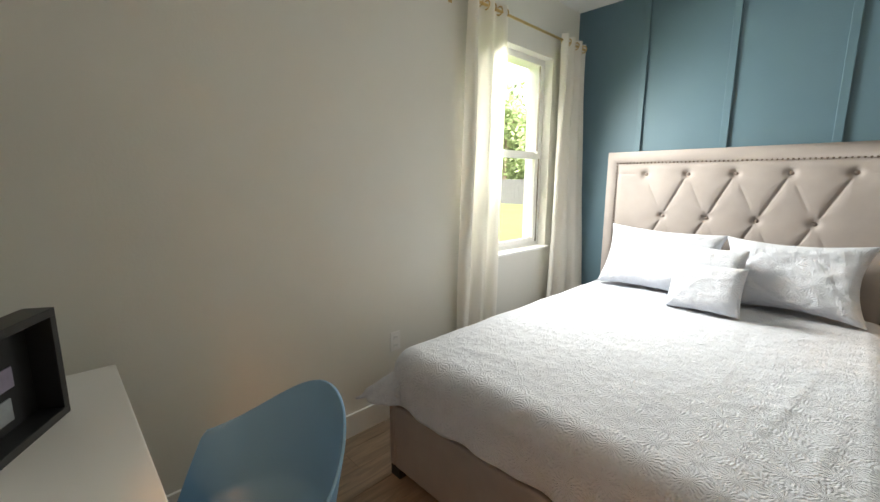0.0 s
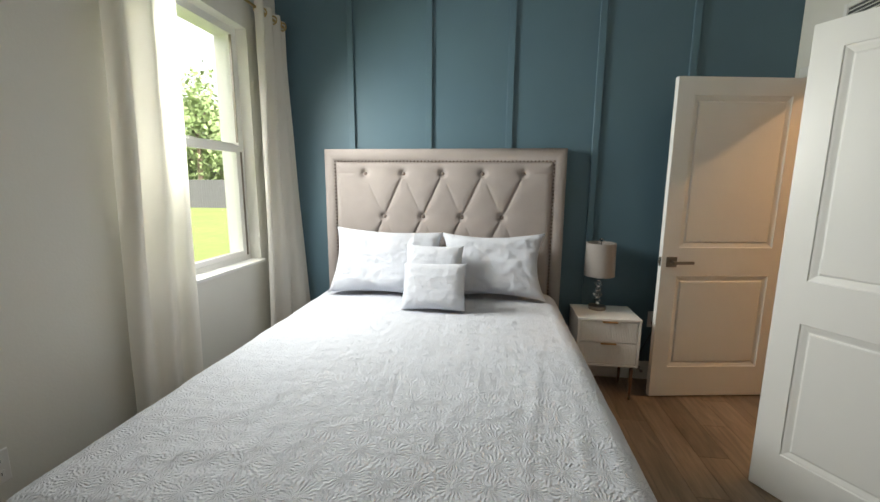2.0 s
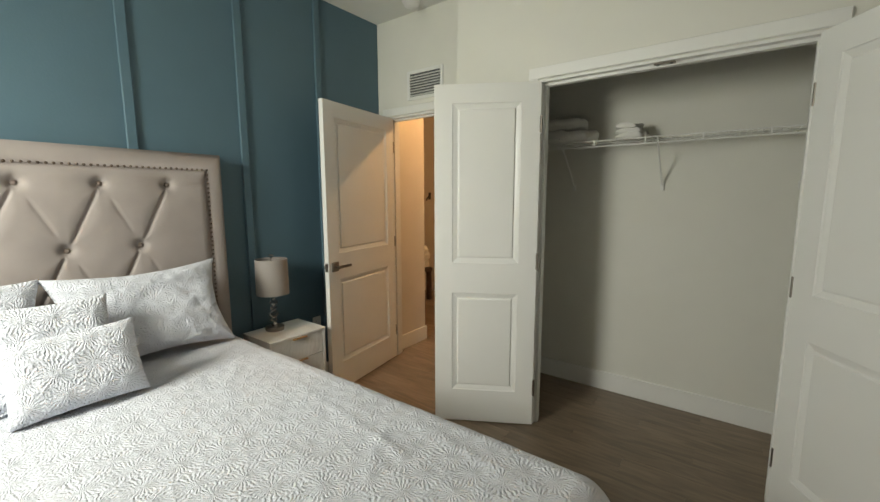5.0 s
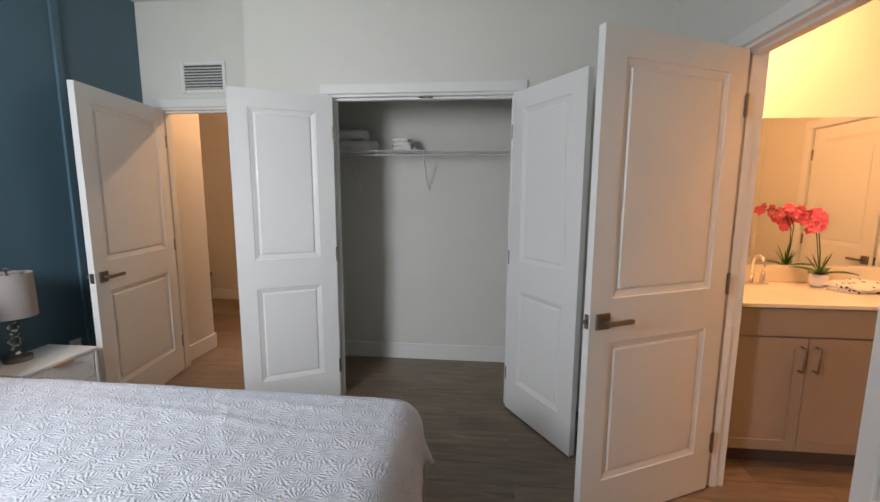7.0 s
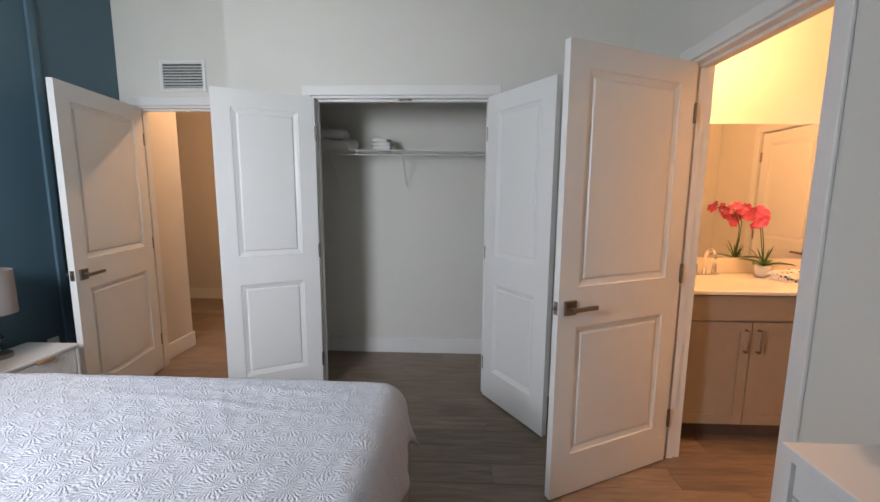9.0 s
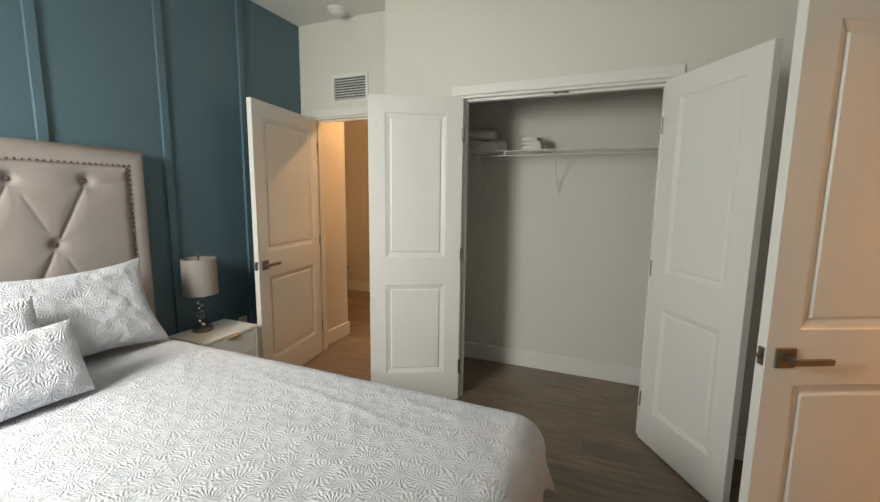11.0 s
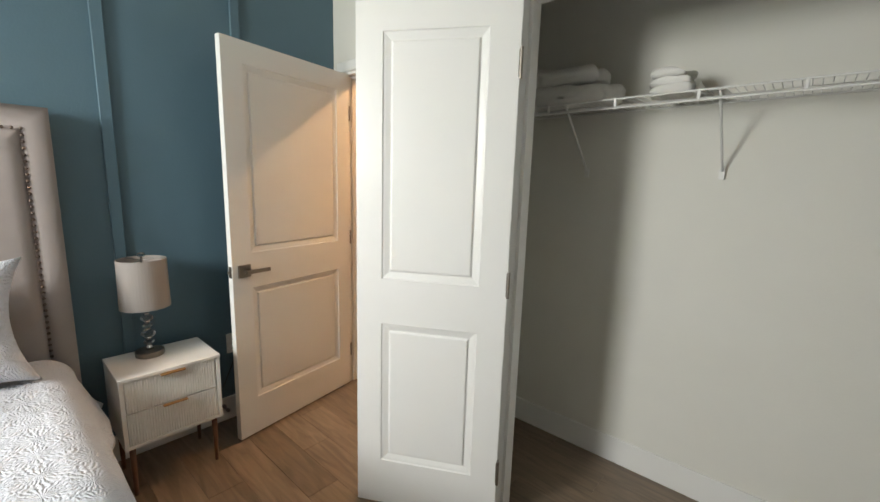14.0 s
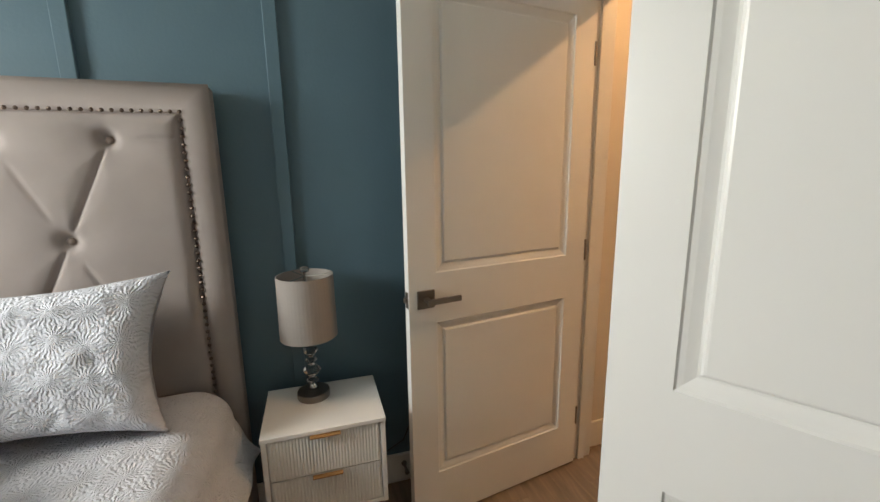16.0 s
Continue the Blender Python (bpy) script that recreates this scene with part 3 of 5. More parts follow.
# ---- embossed bedspread cloth ----
def emboss_material(name, color):
    """White cloth with raised wavy rays round scattered centres."""
    m = bpy.data.materials.new(name)
    m.use_nodes = True
    nt = m.node_tree
    N, L = nt.nodes, nt.links
    b = N["Principled BSDF"]
    b.inputs["Roughness"].default_value = 0.8
    b.inputs["Sheen Weight"].default_value = 0.25
    co = N.new("ShaderNodeTexCoord")
    uv = N.new("ShaderNodeSeparateXYZ")
    L.new(co.outputs["UV"], uv.inputs[0])
    flat = N.new("ShaderNodeCombineXYZ")
    L.new(uv.outputs[0], flat.inputs[0])
    L.new(uv.outputs[1], flat.inputs[1])
    wob = N.new("ShaderNodeTexNoise")
    wob.inputs["Scale"].default_value, wob.inputs["Detail"].default_value = 22, 3
    L.new(flat.outputs[0], wob.inputs["Vector"])
    off = N.new("ShaderNodeVectorMath")
    off.operation = "MULTIPLY_ADD"
    L.new(wob.outputs["Color"], off.inputs[0])
    off.inputs[1].default_value = (0.020, 0.020, 0.0)
    L.new(flat.outputs[0], off.inputs[2])
    vor = N.new("ShaderNodeTexVoronoi")
    vor.voronoi_dimensions = "2D"
    vor.inputs["Scale"].default_value, vor.inputs["Randomness"].default_value = 10.5, 0.3
    L.new(off.outputs[0], vor.inputs["Vector"])
    sc = N.new("ShaderNodeVectorMath")
    sc.operation = "SUBTRACT"
    L.new(off.outputs[0], sc.inputs[0])
    L.new(vor.outputs["Position"], sc.inputs[1])
    sp = N.new("ShaderNodeSeparateXYZ")
    L.new(sc.outputs[0], sp.inputs[0])

    def mth(op, a, bb=None):
        n = N.new("ShaderNodeMath")
        n.operation = op
        for i, v in enumerate((a, bb)):
            if v is None:
                continue
            if isinstance(v, (int, float)):
                n.inputs[i].default_value = v
            else:
                L.new(v, n.inputs[i])
        return n.outputs[0]
    ang = mth("ARCTAN2", sp.outputs[1], sp.outputs[0])
    ray = mth("SINE", mth("ADD", mth("MULTIPLY", ang, 22.0), mth("MULTIPLY", mth("SINE", mth("MULTIPLY", vor.outputs["Distance"], 36.0)), 0.8)))
    wav = N.new("ShaderNodeTexWave")
    wav.inputs["Scale"].default_value, wav.inputs["Distortion"].default_value, wav.inputs["Detail Scale"].default_value = 26, 9, 1.2
    L.new(off.outputs[0], wav.inputs["Vector"])
    centre = mth("SMOOTH_MIN", mth("MULTIPLY", vor.outputs["Distance"], 4.0), 1.0)
    brk = N.new("ShaderNodeTexNoise")
    brk.inputs["Scale"].default_value, brk.inputs["Detail"].default_value = 75, 2
    L.new(flat.outputs[0], brk.inputs["Vector"])
    cut = N.new("ShaderNodeMapRange")
    cut.inputs["From Min"].default_value, cut.inputs["From Max"].default_value = 0.38, 0.56
    L.new(brk.outputs[0], cut.inputs["Value"])
    h1 = mth("MULTIPLY", mth("MULTIPLY", ray, centre), cut.outputs[0])
    h = mth("ADD", mth("MULTIPLY", h1, 0.90), mth("MULTIPLY", wav.outputs["Fac"], 0.30))
    fine = N.new("ShaderNodeTexNoise")
    fine.inputs["Scale"].default_value = 700
    L.new(flat.outputs[0], fine.inputs["Vector"])
    h = mth("ADD", h, mth("MULTIPLY", fine.outputs[0], 0.25))
    bp = N.new("ShaderNodeBump")
    bp.inputs["Strength"].default_value, bp.inputs["Distance"].default_value = 1.0, 0.0018
    L.new(h, bp.inputs["Height"])
    puff = N.new("ShaderNodeBump")
    puff.inputs["Strength"].default_value, puff.inputs["Distance"].default_value = 1.0, 0.0018
    wide = N.new("ShaderNodeTexNoise")
    wide.inputs["Scale"].default_value, wide.inputs["Detail"].default_value = 36, 3
    L.new(flat.outputs[0], wide.inputs["Vector"])
    L.new(mth("ADD", mth("MULTIPLY", mth("COSINE", mth("MULTIPLY", vor.outputs["Distance"], 9.0)), 0.6), mth("MULTIPLY", wide.outputs[0], 0.9)), puff.inputs["Height"])
    L.new(bp.outputs[0], puff.inputs["Normal"])
    L.new(puff.outputs[0], b.inputs["Normal"])
    big = N.new("ShaderNodeTexNoise")
    big.inputs["Scale"].default_value = 3
    L.new(flat.outputs[0], big.inputs["Vector"])
    mr = N.new("ShaderNodeMapRange")
    mr.inputs["To Min"].default_value, mr.inputs["To Max"].default_value = 0.97, 1.03
    L.new(big.outputs[0], mr.inputs["Value"])
    mul = N.new("ShaderNodeVectorMath")
    mul.operation = "SCALE"
    mul.inputs[0].default_value = color
    L.new(mr.outputs[0], mul.inputs["Scale"])
    L.new(mul.outputs[0], b.inputs["Base Color"])
    return m


M_QUILT = emboss_material("embossed_white_cotton", (0.615, 0.64, 0.705))


def set_uv(ob, fn):
    uvl = ob.data.uv_layers.new(name="UVMap")
    for lp in ob.data.loops:
        uvl.data[lp.index].uv = fn(lp.vertex_index)


# ---- bed ----
bed = thing("bed", pose(1.22, 2.78, 0), "queen bed frame upholstered in grey-beige velvet with a tufted headboard", "bed")
HBX, HBZ = 0.853, 1.644
hb = part("headboard", rounded(boxes((-HBX, 1.13, 0.0, HBX, 1.205, HBZ)), 0.014, 3), M_FABRIC, bed, "tall tufted velvet headboard with nail trim")
# padded border, a rounded frame round the tufted field
bw = 0.088
bm = bmesh.new()


def border_profile(a, b, flip):
    n = 8
    out = []
    for k in range(n + 1):
        t = k / n
        out.append((t, 0.026 * math.sin(math.pi * t) ** 0.55))
    return out


prof = border_profile(0, 1, False)
corners_o = [(-HBX, 0.30), (-HBX, HBZ), (HBX, HBZ), (HBX, 0.30)]
corners_i = [(-HBX + bw, 0.30), (-HBX + bw, HBZ - bw), (HBX - bw, HBZ - bw), (HBX - bw, 0.30)]
rings = []
for (ox, oz), (ix, iz) in zip(corners_o, corners_i):
    rings.append([bm.verts.new((ox + (ix - ox) * t, 1.131 - d, oz + (iz - oz) * t)) for t, d in prof])
for r0, r1 in zip(rings, rings[1:]):
    for k in range(len(prof) - 1):
        bm.faces.new((r0[k], r0[k + 1], r1[k + 1], r1[k]))
part("border", bm, M_FABRIC, hb, smooth=True)
BUT = [(0.28 * i - 0.55, 1.472) for i in range(5)] + [(0.28 * i - 0.41, 1.17) for i in range(4)] + [(0.28 * i - 0.55, 0.87) for i in range(5)]
FX, FZ0, FZ1 = HBX - bw, 0.55, HBZ - bw - 0.003
seams = []
for i in range(5):
    x = 0.28 * i - 0.55
    if i < 4:
        seams.append(((x, 1.472), (x + 0.14, 1.17)))
        seams.append(((x + 0.14, 1.17), (x, 0.87)))
        seams.append(((x + 0.28, 0.87), (x + 0.14, 1.17)))
    if i > 0:
        seams.append(((x, 1.472), (x - 0.14, 1.17)))
    seams.append(((x, 1.472), (x + (0.0), FZ1)))
seams.append(((-0.55, 1.472), (-FX, 1.475)))
seams.append(((0.57, 1.472), (FX, 1.475)))


def seg_dist(px, pz, a, b):
    ax, az = a
    dx, dz = b[0] - ax, b[1] - az
    t = max(0, min(1, ((px - ax) * dx + (pz - az) * dz) / (dx * dx + dz * dz)))
    return math.hypot(px - ax - dx * t, pz - az - dz * t), t


def tuft(u, v):
    x, z = -FX + 2 * FX * u, FZ0 + (FZ1 - FZ0) * v
    edge = min((FX - abs(x)) / 0.05, (FZ1 - z) / 0.05, 1.0)
    d = 0.028 * math.sqrt(max(0.0, 1 - (1 - max(edge, 0)) ** 2))
    dip = 0.0
    for bx, bz in BUT:
        r2 = (x - bx) ** 2 + (z - bz) ** 2
        dip = max(dip, 0.028 * math.exp(-r2 / 0.0006) + 0.012 * math.exp(-r2 / 0.006))
    for k, (a, b) in enumerate(seams):
        w = 0.36 if (b[1] - a[1]) * (b[0] - a[0]) < 0 else 0.35 if (a[1] == 1.472 and abs(b[0] - a[0]) > 0.15) or b[1] >= FZ1 else 1.0
        s, t = seg_dist(x, z, a, b)
        dip = max(dip, w * (0.010 * math.exp(-(s / 0.007) ** 2) + 0.008 * math.exp(-(s / 0.03) ** 2)))
    return (x, 1.128 - max(d - dip, 0.0005 - 0.004), z)


part("tufted_panel", grid_mesh(bmesh.new(), tuft, 240, 160), M_FABRIC, hb, smooth=True, fix=False)
M_BUTTON = mat("brown_velvet", (0.20, 0.155, 0.135), 0.9, noise_amt=0.08)
btn = None
for bx, bz in BUT[:9]:
    if btn is None:
        bm = bmesh.new()
        lathe(bm, [(0.0005, 0.009), (0.006, 0.0082), (0.011, 0.005), (0.0125, 0.0)], 14)
        btn = part("button", bm, M_BUTTON, hb, "brown fabric button", smooth=True, m=pose(bx, 1.133, bz, 90))
    else:
        o = new("button", btn.data)
        o.parent, o.matrix_basis = hb, pose(bx, 1.133, bz, 90)
M_NAIL = mat("antique_nail", (0.16, 0.12, 0.10), 0.3, 1.0)
nail = None
spots = []
nx, nz = FX + 0.004, FZ1 + 0.004
for i in range(62):
    spots.append((-nx + 2 * nx * i / 61, nz))
for i in range(1, 41):
    spots += [(-nx, nz - i * 0.0248), (nx, nz - i * 0.0248)]
for x, z in spots:
    if nail is None:
        bm = bmesh.new()
        lathe(bm, [(0.0005, 0.005), (0.004, 0.004), (0.0062, 0.0)], 10)
        nail = part("nail_head", bm, M_NAIL, hb, "small dark metal nail head", smooth=True, m=pose(x, 1.112, z, 90))
    else:
        o = new("nail_head", nail.data)
        o.parent, o.matrix_basis = hb, pose(x, 1.112, z, 90)
part("side_rail", rounded(boxes((-0.83, -1.10, 0.055, -0.79, 1.125, 0.385)), 0.012, 3), M_FABRIC, bed)
part("side_rail", rounded(boxes((0.79, -1.10, 0.055, 0.83, 1.125, 0.385)), 0.012, 3), M_FABRIC, bed)
part("foot_rail", rounded(boxes((-0.789, -1.10, 0.055, 0.789, -1.06, 0.385)), 0.012, 3), M_FABRIC, bed)
part("slat_base", boxes((-0.789, -1.059, 0.30, 0.789, 1.12, 0.34)), M_WOOD, bed)
for x in (-0.79, 0.79):
    for y in (-1.06, 1.02):
        part("leg", rounded(boxes((x - 0.035, y - 0.035, 0, x + 0.035, y + 0.035, 0.054)), 0.003, 1), M_BLACK, bed, "short black block foot")
part("mattress", rounded(boxes((-0.765, -1.04, 0.342, 0.765, 1.11, 0.615)), 0.05, 3), M_LINEN, bed, "white mattress")

# bedspread: flat on top, rounding over the edges and hanging
SX0, SX1, SY0, SY1, SZ = -0.74, 0.715, -0.99, 1.05, 0.650
DROP = 0.33
RAD = 0.115
sp = thing("bedspread", pose(1.22, 2.78, 0), "white embossed bedspread draped over the bed, its corners hanging loose", "bedspread")


CREASES = [(0.45, -0.95, 0.62, 0.2, 0.010, 0.018), (0.60, -1.0, 0.70, -0.2, 0.009, 0.02), (0.30, -0.6, 0.74, -0.3, 0.007, 0.02), (-0.1, 0.35, 0.55, 0.62, 0.009, 0.03), (0.35, 0.2, 0.75, 0.75, 0.008, 0.025), (-0.7, -0.9, -0.2, -0.75, 0.008, 0.03), (0.15, -0.9, 0.35, -0.2, 0.006, 0.02), (-0.5, 0.1, 0.2, -0.1, 0.005, 0.03)]


def drape(px, py):
    """Where the point of the cloth at plan place (px, py), beyond the mattress or on it, comes to lie."""
    ex = max(SX0 - px, 0, px - SX1) * (1 if px > SX1 else -1)
    ey = min(py - SY0, 0)
    cx, cy = min(max(px, SX0), SX1), max(py, SY0)
    ln = math.hypot(ex, ey)
    wr = 0.0
    for ax, ay, bx, by, hh, ww in CREASES:
        hh *= 0.55
        s_, t_ = seg_dist(px, py, (ax, ay), (bx, by))
        wr += hh * math.exp(-(s_ / ww) ** 2) * math.sin(math.pi * min(1, max(0, t_)))
    wr += 0.006 * noise.noise(Vector((px * 4, py * 4, 1.0))) + 0.0035 * noise.noise(Vector((px * 11, py * 9, 5.0)))
    crown = 0.012 * (1 - (px / 0.9) ** 2)
    z = SZ + crown + wr - 0.012 * max(0, (-0.7 - py)) 
    if ln < 1e-6:
        return Vector((cx, cy, z))
    dx, dy = ex / ln, ey / ln
    arc = RAD * math.pi / 2
    if ln < arc:
        a = ln / RAD
        out, down = RAD * math.sin(a), RAD * (1 - math.cos(a))
    else:
        rest = ln - arc
        corner = min(abs(dx), abs(dy)) * 1.414
        foot = max(0.0, min(1.0, (-0.35 - py) / 0.7))
        head = max(0.0, min(1.0, (py - 0.45) / 0.35))
        slope = 0.10 + 0.42 * corner ** 2
        slope += (0.38 * foot if px < SX0 else 0.0) + (0.35 * head if px > SX1 else 0.0)
        slope = min(slope, 0.85)
        out = RAD + rest * slope
        down = RAD + rest * math.sqrt(1 - slope * slope)
        fold = (px * 7 + py * 6.0)
        out += rest * (0.08 * math.sin(fold) + 0.07 * math.sin(fold * 2.7 + 1) + 0.04 * math.sin(fold * 5.1)) + 0.05 * rest * noise.noise(Vector((px * 5, py * 5, 2)))
        if corner > 0.35:
            out += 0.035 * (corner - 0.35) * math.sin(9 * math.atan2(dy, dx)) * rest / 0.2
    return Vector((cx + dx * out, cy + dy * out, z - down))


NU, NV = 190, 220
us = [SX0 - DROP + (SX1 - SX0 + 2 * DROP) * i / NU for i in range(NU + 1)]
vs_ = [SY0 - DROP + 0.02 + (SY1 - SY0 + DROP - 0.02) * j / NV for j in range(NV + 1)]


def spread(u, v):
    px, py = us[round(u * NU)], vs_[round(v * NV)]
    p = drape(px, py)
    return p


so = part("cloth", grid_mesh(bmesh.new(), spread, NU, NV), M_QUILT, sp, smooth=True, fix=False)
set_uv(so, lambda i: (us[i % (NU + 1)], vs_[i // (NU + 1)]))
sol = so.modifiers.new("thickness", "SOLIDIFY")
sol.thickness, sol.offset = 0.007, -1


def pillow(name, m, w, h, t, label, seed, group="", pinch=0.16, uvs=1.0):
    """A stuffed cushion w wide (x), h high (z), t thick, with pinched corners."""
    ob = thing(name, m, label, "pillow", group)
    bm = bmesh.new()
    rough_ = 1.0 if w > 0.5 else 0.4
    n = 64
    pts, uv = [], []

    def pt(u, v, s):
        a, b = 2 * u - 1, 2 * v - 1
        body = max(0.0, (1 - a ** 4) * (1 - b ** 4)) ** 0.42
        x = a * w / 2 * (1 - pinch * (1 - b * b) * a * a)
        z = b * h / 2 * (1 - pinch * 1.2 * (1 - a * a) * b * b)
        nz = noise.noise(Vector((a * 2.2, b * 2.2, seed))) * 0.16 * rough_ + noise.noise(Vector((a * 5, b * 5, seed + 7))) * 0.09 * rough_
        wr = noise.noise(Vector((a * 1.7 + b * 0.9, b * 1.2 - a * 0.5, seed + 3))) / 0.045
        nz -= (0.06 if w > 0.5 else 0.0) * math.exp(-wr * wr)
        # creases that run in from the corners
        cr = 0.0
        for sa in (-1, 1):
            d = abs((a * sa - b * (1 if seed % 2 else -1)) + 0.15 * math.sin(5 * a + seed))
            cr += 0.05 * math.exp(-(d / 0.07) ** 2) * (a * a + b * b) * 0.5
        y = s * t / 2 * body * (1 + nz - cr)
        return (x, y, z)
    rows = {}
    for s in (-1, 1):
        for j in range(n + 1):
            for i in range(n + 1):
                edge = i in (0, n) or j in (0, n)
                key = (i, j, 0 if edge else s)
                if key not in rows:
                    rows[key] = bm.verts.new(pt(i / n, j / n, s))
                    uv.append((i / n * w + seed * 0.37 + (0 if s < 0 else 2), j / n * h + seed * 0.21))
        for j in range(n):
            for i in range(n):
                q = []
                for a, b in ((i, j), (i + 1, j), (i + 1, j + 1), (i, j + 1)):
                    e = a in (0, n) or b in (0, n)
                    q.append(rows[(a, b, 0 if e else s)])
                bm.faces.new(q if s < 0 else q[::-1])
    o = part("cover", bm, M_QUILT, ob, smooth=True, fix=False)
    set_uv(o, lambda i: uv[i])
    return ob


pillow("pillow", pose(0.872, 3.70, 0.872, -24, 2, 2), 0.76, 0.47, 0.17, "large white embossed pillow leaning on the headboard by the window", 3, "pillows on the bed", 0.11)
pillow("pillow", pose(1.590, 3.70, 0.868, -24, -1, -2), 0.70, 0.46, 0.18, "large creased white embossed pillow leaning on the headboard by the lamp", 6, "pillows on the bed")
pillow("cushion", pose(1.222, 3.515, 0.845, -22, 0, -3), 0.37, 0.37, 0.12, "small white embossed cushion leaning on the large pillows", 9, "cushions on the bed", 0.06)
pillow("cushion", pose(1.252, 3.355, 0.800, -24, -2, -4), 0.385, 0.285, 0.12, "small white embossed cushion in front of the other one", 12, "cushions on the bed", 0.05)

# ---- nightstand and lamp ----
M_PULL = mat("satin_gold_pull", (0.45, 0.25, 0.10), 0.4, 0.6)
ns = thing("nightstand", pose(2.35, 3.79, 0), "white two-drawer nightstand with ribbed fronts and thin wooden legs", "nightstand")
nw, nd = 0.195, 0.152
part("body", rounded(boxes((-nw, -nd, 0.235, -nw + 0.016, nd, 0.543), (nw - 0.016, -nd, 0.235, nw, nd, 0.543), (-nw + 0.016, -nd + 0.002, 0.235, nw - 0.016, nd, 0.251), (-nw + 0.016, nd - 0.01, 0.251, nw - 0.016, nd, 0.543)), 0.0015, 1), M_WHITE, ns)
part("top", rounded(boxes((-nw - 0.002, -nd - 0.004, 0.5432, nw + 0.002, nd, 0.559)), 0.002), M_WHITE, ns)
for z0, z1 in ((0.254, 0.395), (0.399, 0.540)):
    dr = part("drawer", boxes((-nw + 0.019, -nd + 0.004, z0, nw - 0.019, -nd + 0.20, z1)), M_WHITE, ns, "ribbed white drawer front")
    bm = bmesh.new()
    nrib = 34
    for i in range(nrib):
        x = -nw + 0.024 + (2 * nw - 0.048) * (i + 0.5) / nrib
        r = 0.0042
        col = [(x + r * math.cos(t), -nd + 0.004 - r * 0.85 * math.sin(t)) for t in (0, 0.8, 1.57, 2.34, 3.14159)]
        lo = [bm.verts.new((a, b, z0 + 0.002)) for a, b in col]
        hi = [bm.verts.new((a, b, z1 - 0.002)) for a, b in col]
        for k in range(4):
            bm.faces.new((lo[k], lo[k + 1], hi[k + 1], hi[k]))
    part("ribbing", bm, M_WHITE, dr, kind="stuff", smooth=True)
    part("handle", rounded(boxes((-0.048, -nd - 0.016, z1 - 0.006, 0.048, -nd + 0.0005, z1 + 0.0015)), 0.002, 1), M_PULL, dr, "short golden pull")
for x in (-0.165, 0.165):
    for y in (-0.12, 0.12):
        bm = bmesh.new()
        tube(bm, [(x * 1.0, y * 1.0, 0), (x, y, 0.2345)], [0.008, 0.0125], 14)
        part("leg", bm, mat("walnut_leg", (0.16, 0.07, 0.035), 0.45, noise_amt=0.2, noise_scale=30) if x < 0 and y < 0 else bpy.data.materials["walnut_leg"], ns, "thin tapered walnut leg", smooth=True)

lampo = thing("table_lamp", pose(2.318, 3.853, 0.559), "table lamp with a grey drum shade and stacked crystal stem", "table lamp")
bm = bmesh.new()
lathe(bm, [(0.0005, 0), (0.057, 0), (0.058, 0.003), (0.058, 0.020), (0.056, 0.024), (0.018, 0.026), (0.0005, 0.027)], 40)
part("base", bm, M_STEEL, lampo, "brushed nickel round base", smooth=False)
m_crys = bpy.data.materials.new("crystal")
m_crys.use_nodes = True
g = m_crys.node_tree.nodes["Principled BSDF"]
g.inputs["Transmission Weight"].default_value, g.inputs["Roughness"].default_value, g.inputs["IOR"].default_value = 1.0, 0.03, 1.5
z = 0.028
bm = bmesh.new()
lathe(bm, [(0.012, 0.0265), (0.018, 0.03), (0.012, 0.048), (0.007, 0.052)], 16)
part("neck", bm, M_CHROME, lampo, "polished neck", smooth=True)
for r, hgt in ((0.022, 0.026), (0.031, 0.044), (0.020, 0.024), (0.026, 0.038), (0.019, 0.024)):
    z0 = 0.052 if z < 0.03 else z
    bm = bmesh.new()
    lathe(bm, [(0.0005, z0), (r * 0.45, z0), (r, z0 + hgt * 0.42), (r * 0.95, z0 + hgt * 0.6), (r * 0.45, z0 + hgt), (0.0005, z0 + hgt)], 10)
    part("crystal", bm, m_crys, lampo, "clear faceted crystal bead")
    bm = bmesh.new()
    lathe(bm, [(0.0005, z0 + hgt), (0.010, z0 + hgt), (0.010, z0 + hgt + 0.005), (0.0005, z0 + hgt + 0.005)], 14)
    part("collar", bm, M_CHROME, lampo, "polished collar")
    z = z0 + hgt + 0.005
part("stem", tube(bmesh.new(), [(0, 0, z), (0, 0, 0.474)], 0.005, 10), M_CHROME, lampo)
bm = bmesh.new()
rs0, rs1, zs0, zs1 = 0.099, 0.096, 0.236, 0.460
lathe(bm, [(rs0, zs0), (rs1, zs1), (rs1 - 0.003, zs1), (rs0 - 0.003, zs0), (rs0, zs0)], 48)
part("shade", bm, M_SHADE, lampo, "grey-beige fabric drum shade", smooth=False)
bm = bmesh.new()
for k in range(3):
    a = k * 2.094
    tube(bm, [(0, 0, 0.455), (0.095 * math.cos(a), 0.095 * math.sin(a), 0.458)], 0.0016, 6)
part("shade_ring", bm, M_CHROME, lampo)
bm = bmesh.new()
lathe(bm, [(0.004, 0.468), (0.0145, 0.472), (0.016, 0.480), (0.0145, 0.488), (0.0005, 0.491)], 8)
part("finial", bm, m_crys, lampo, "crystal finial")

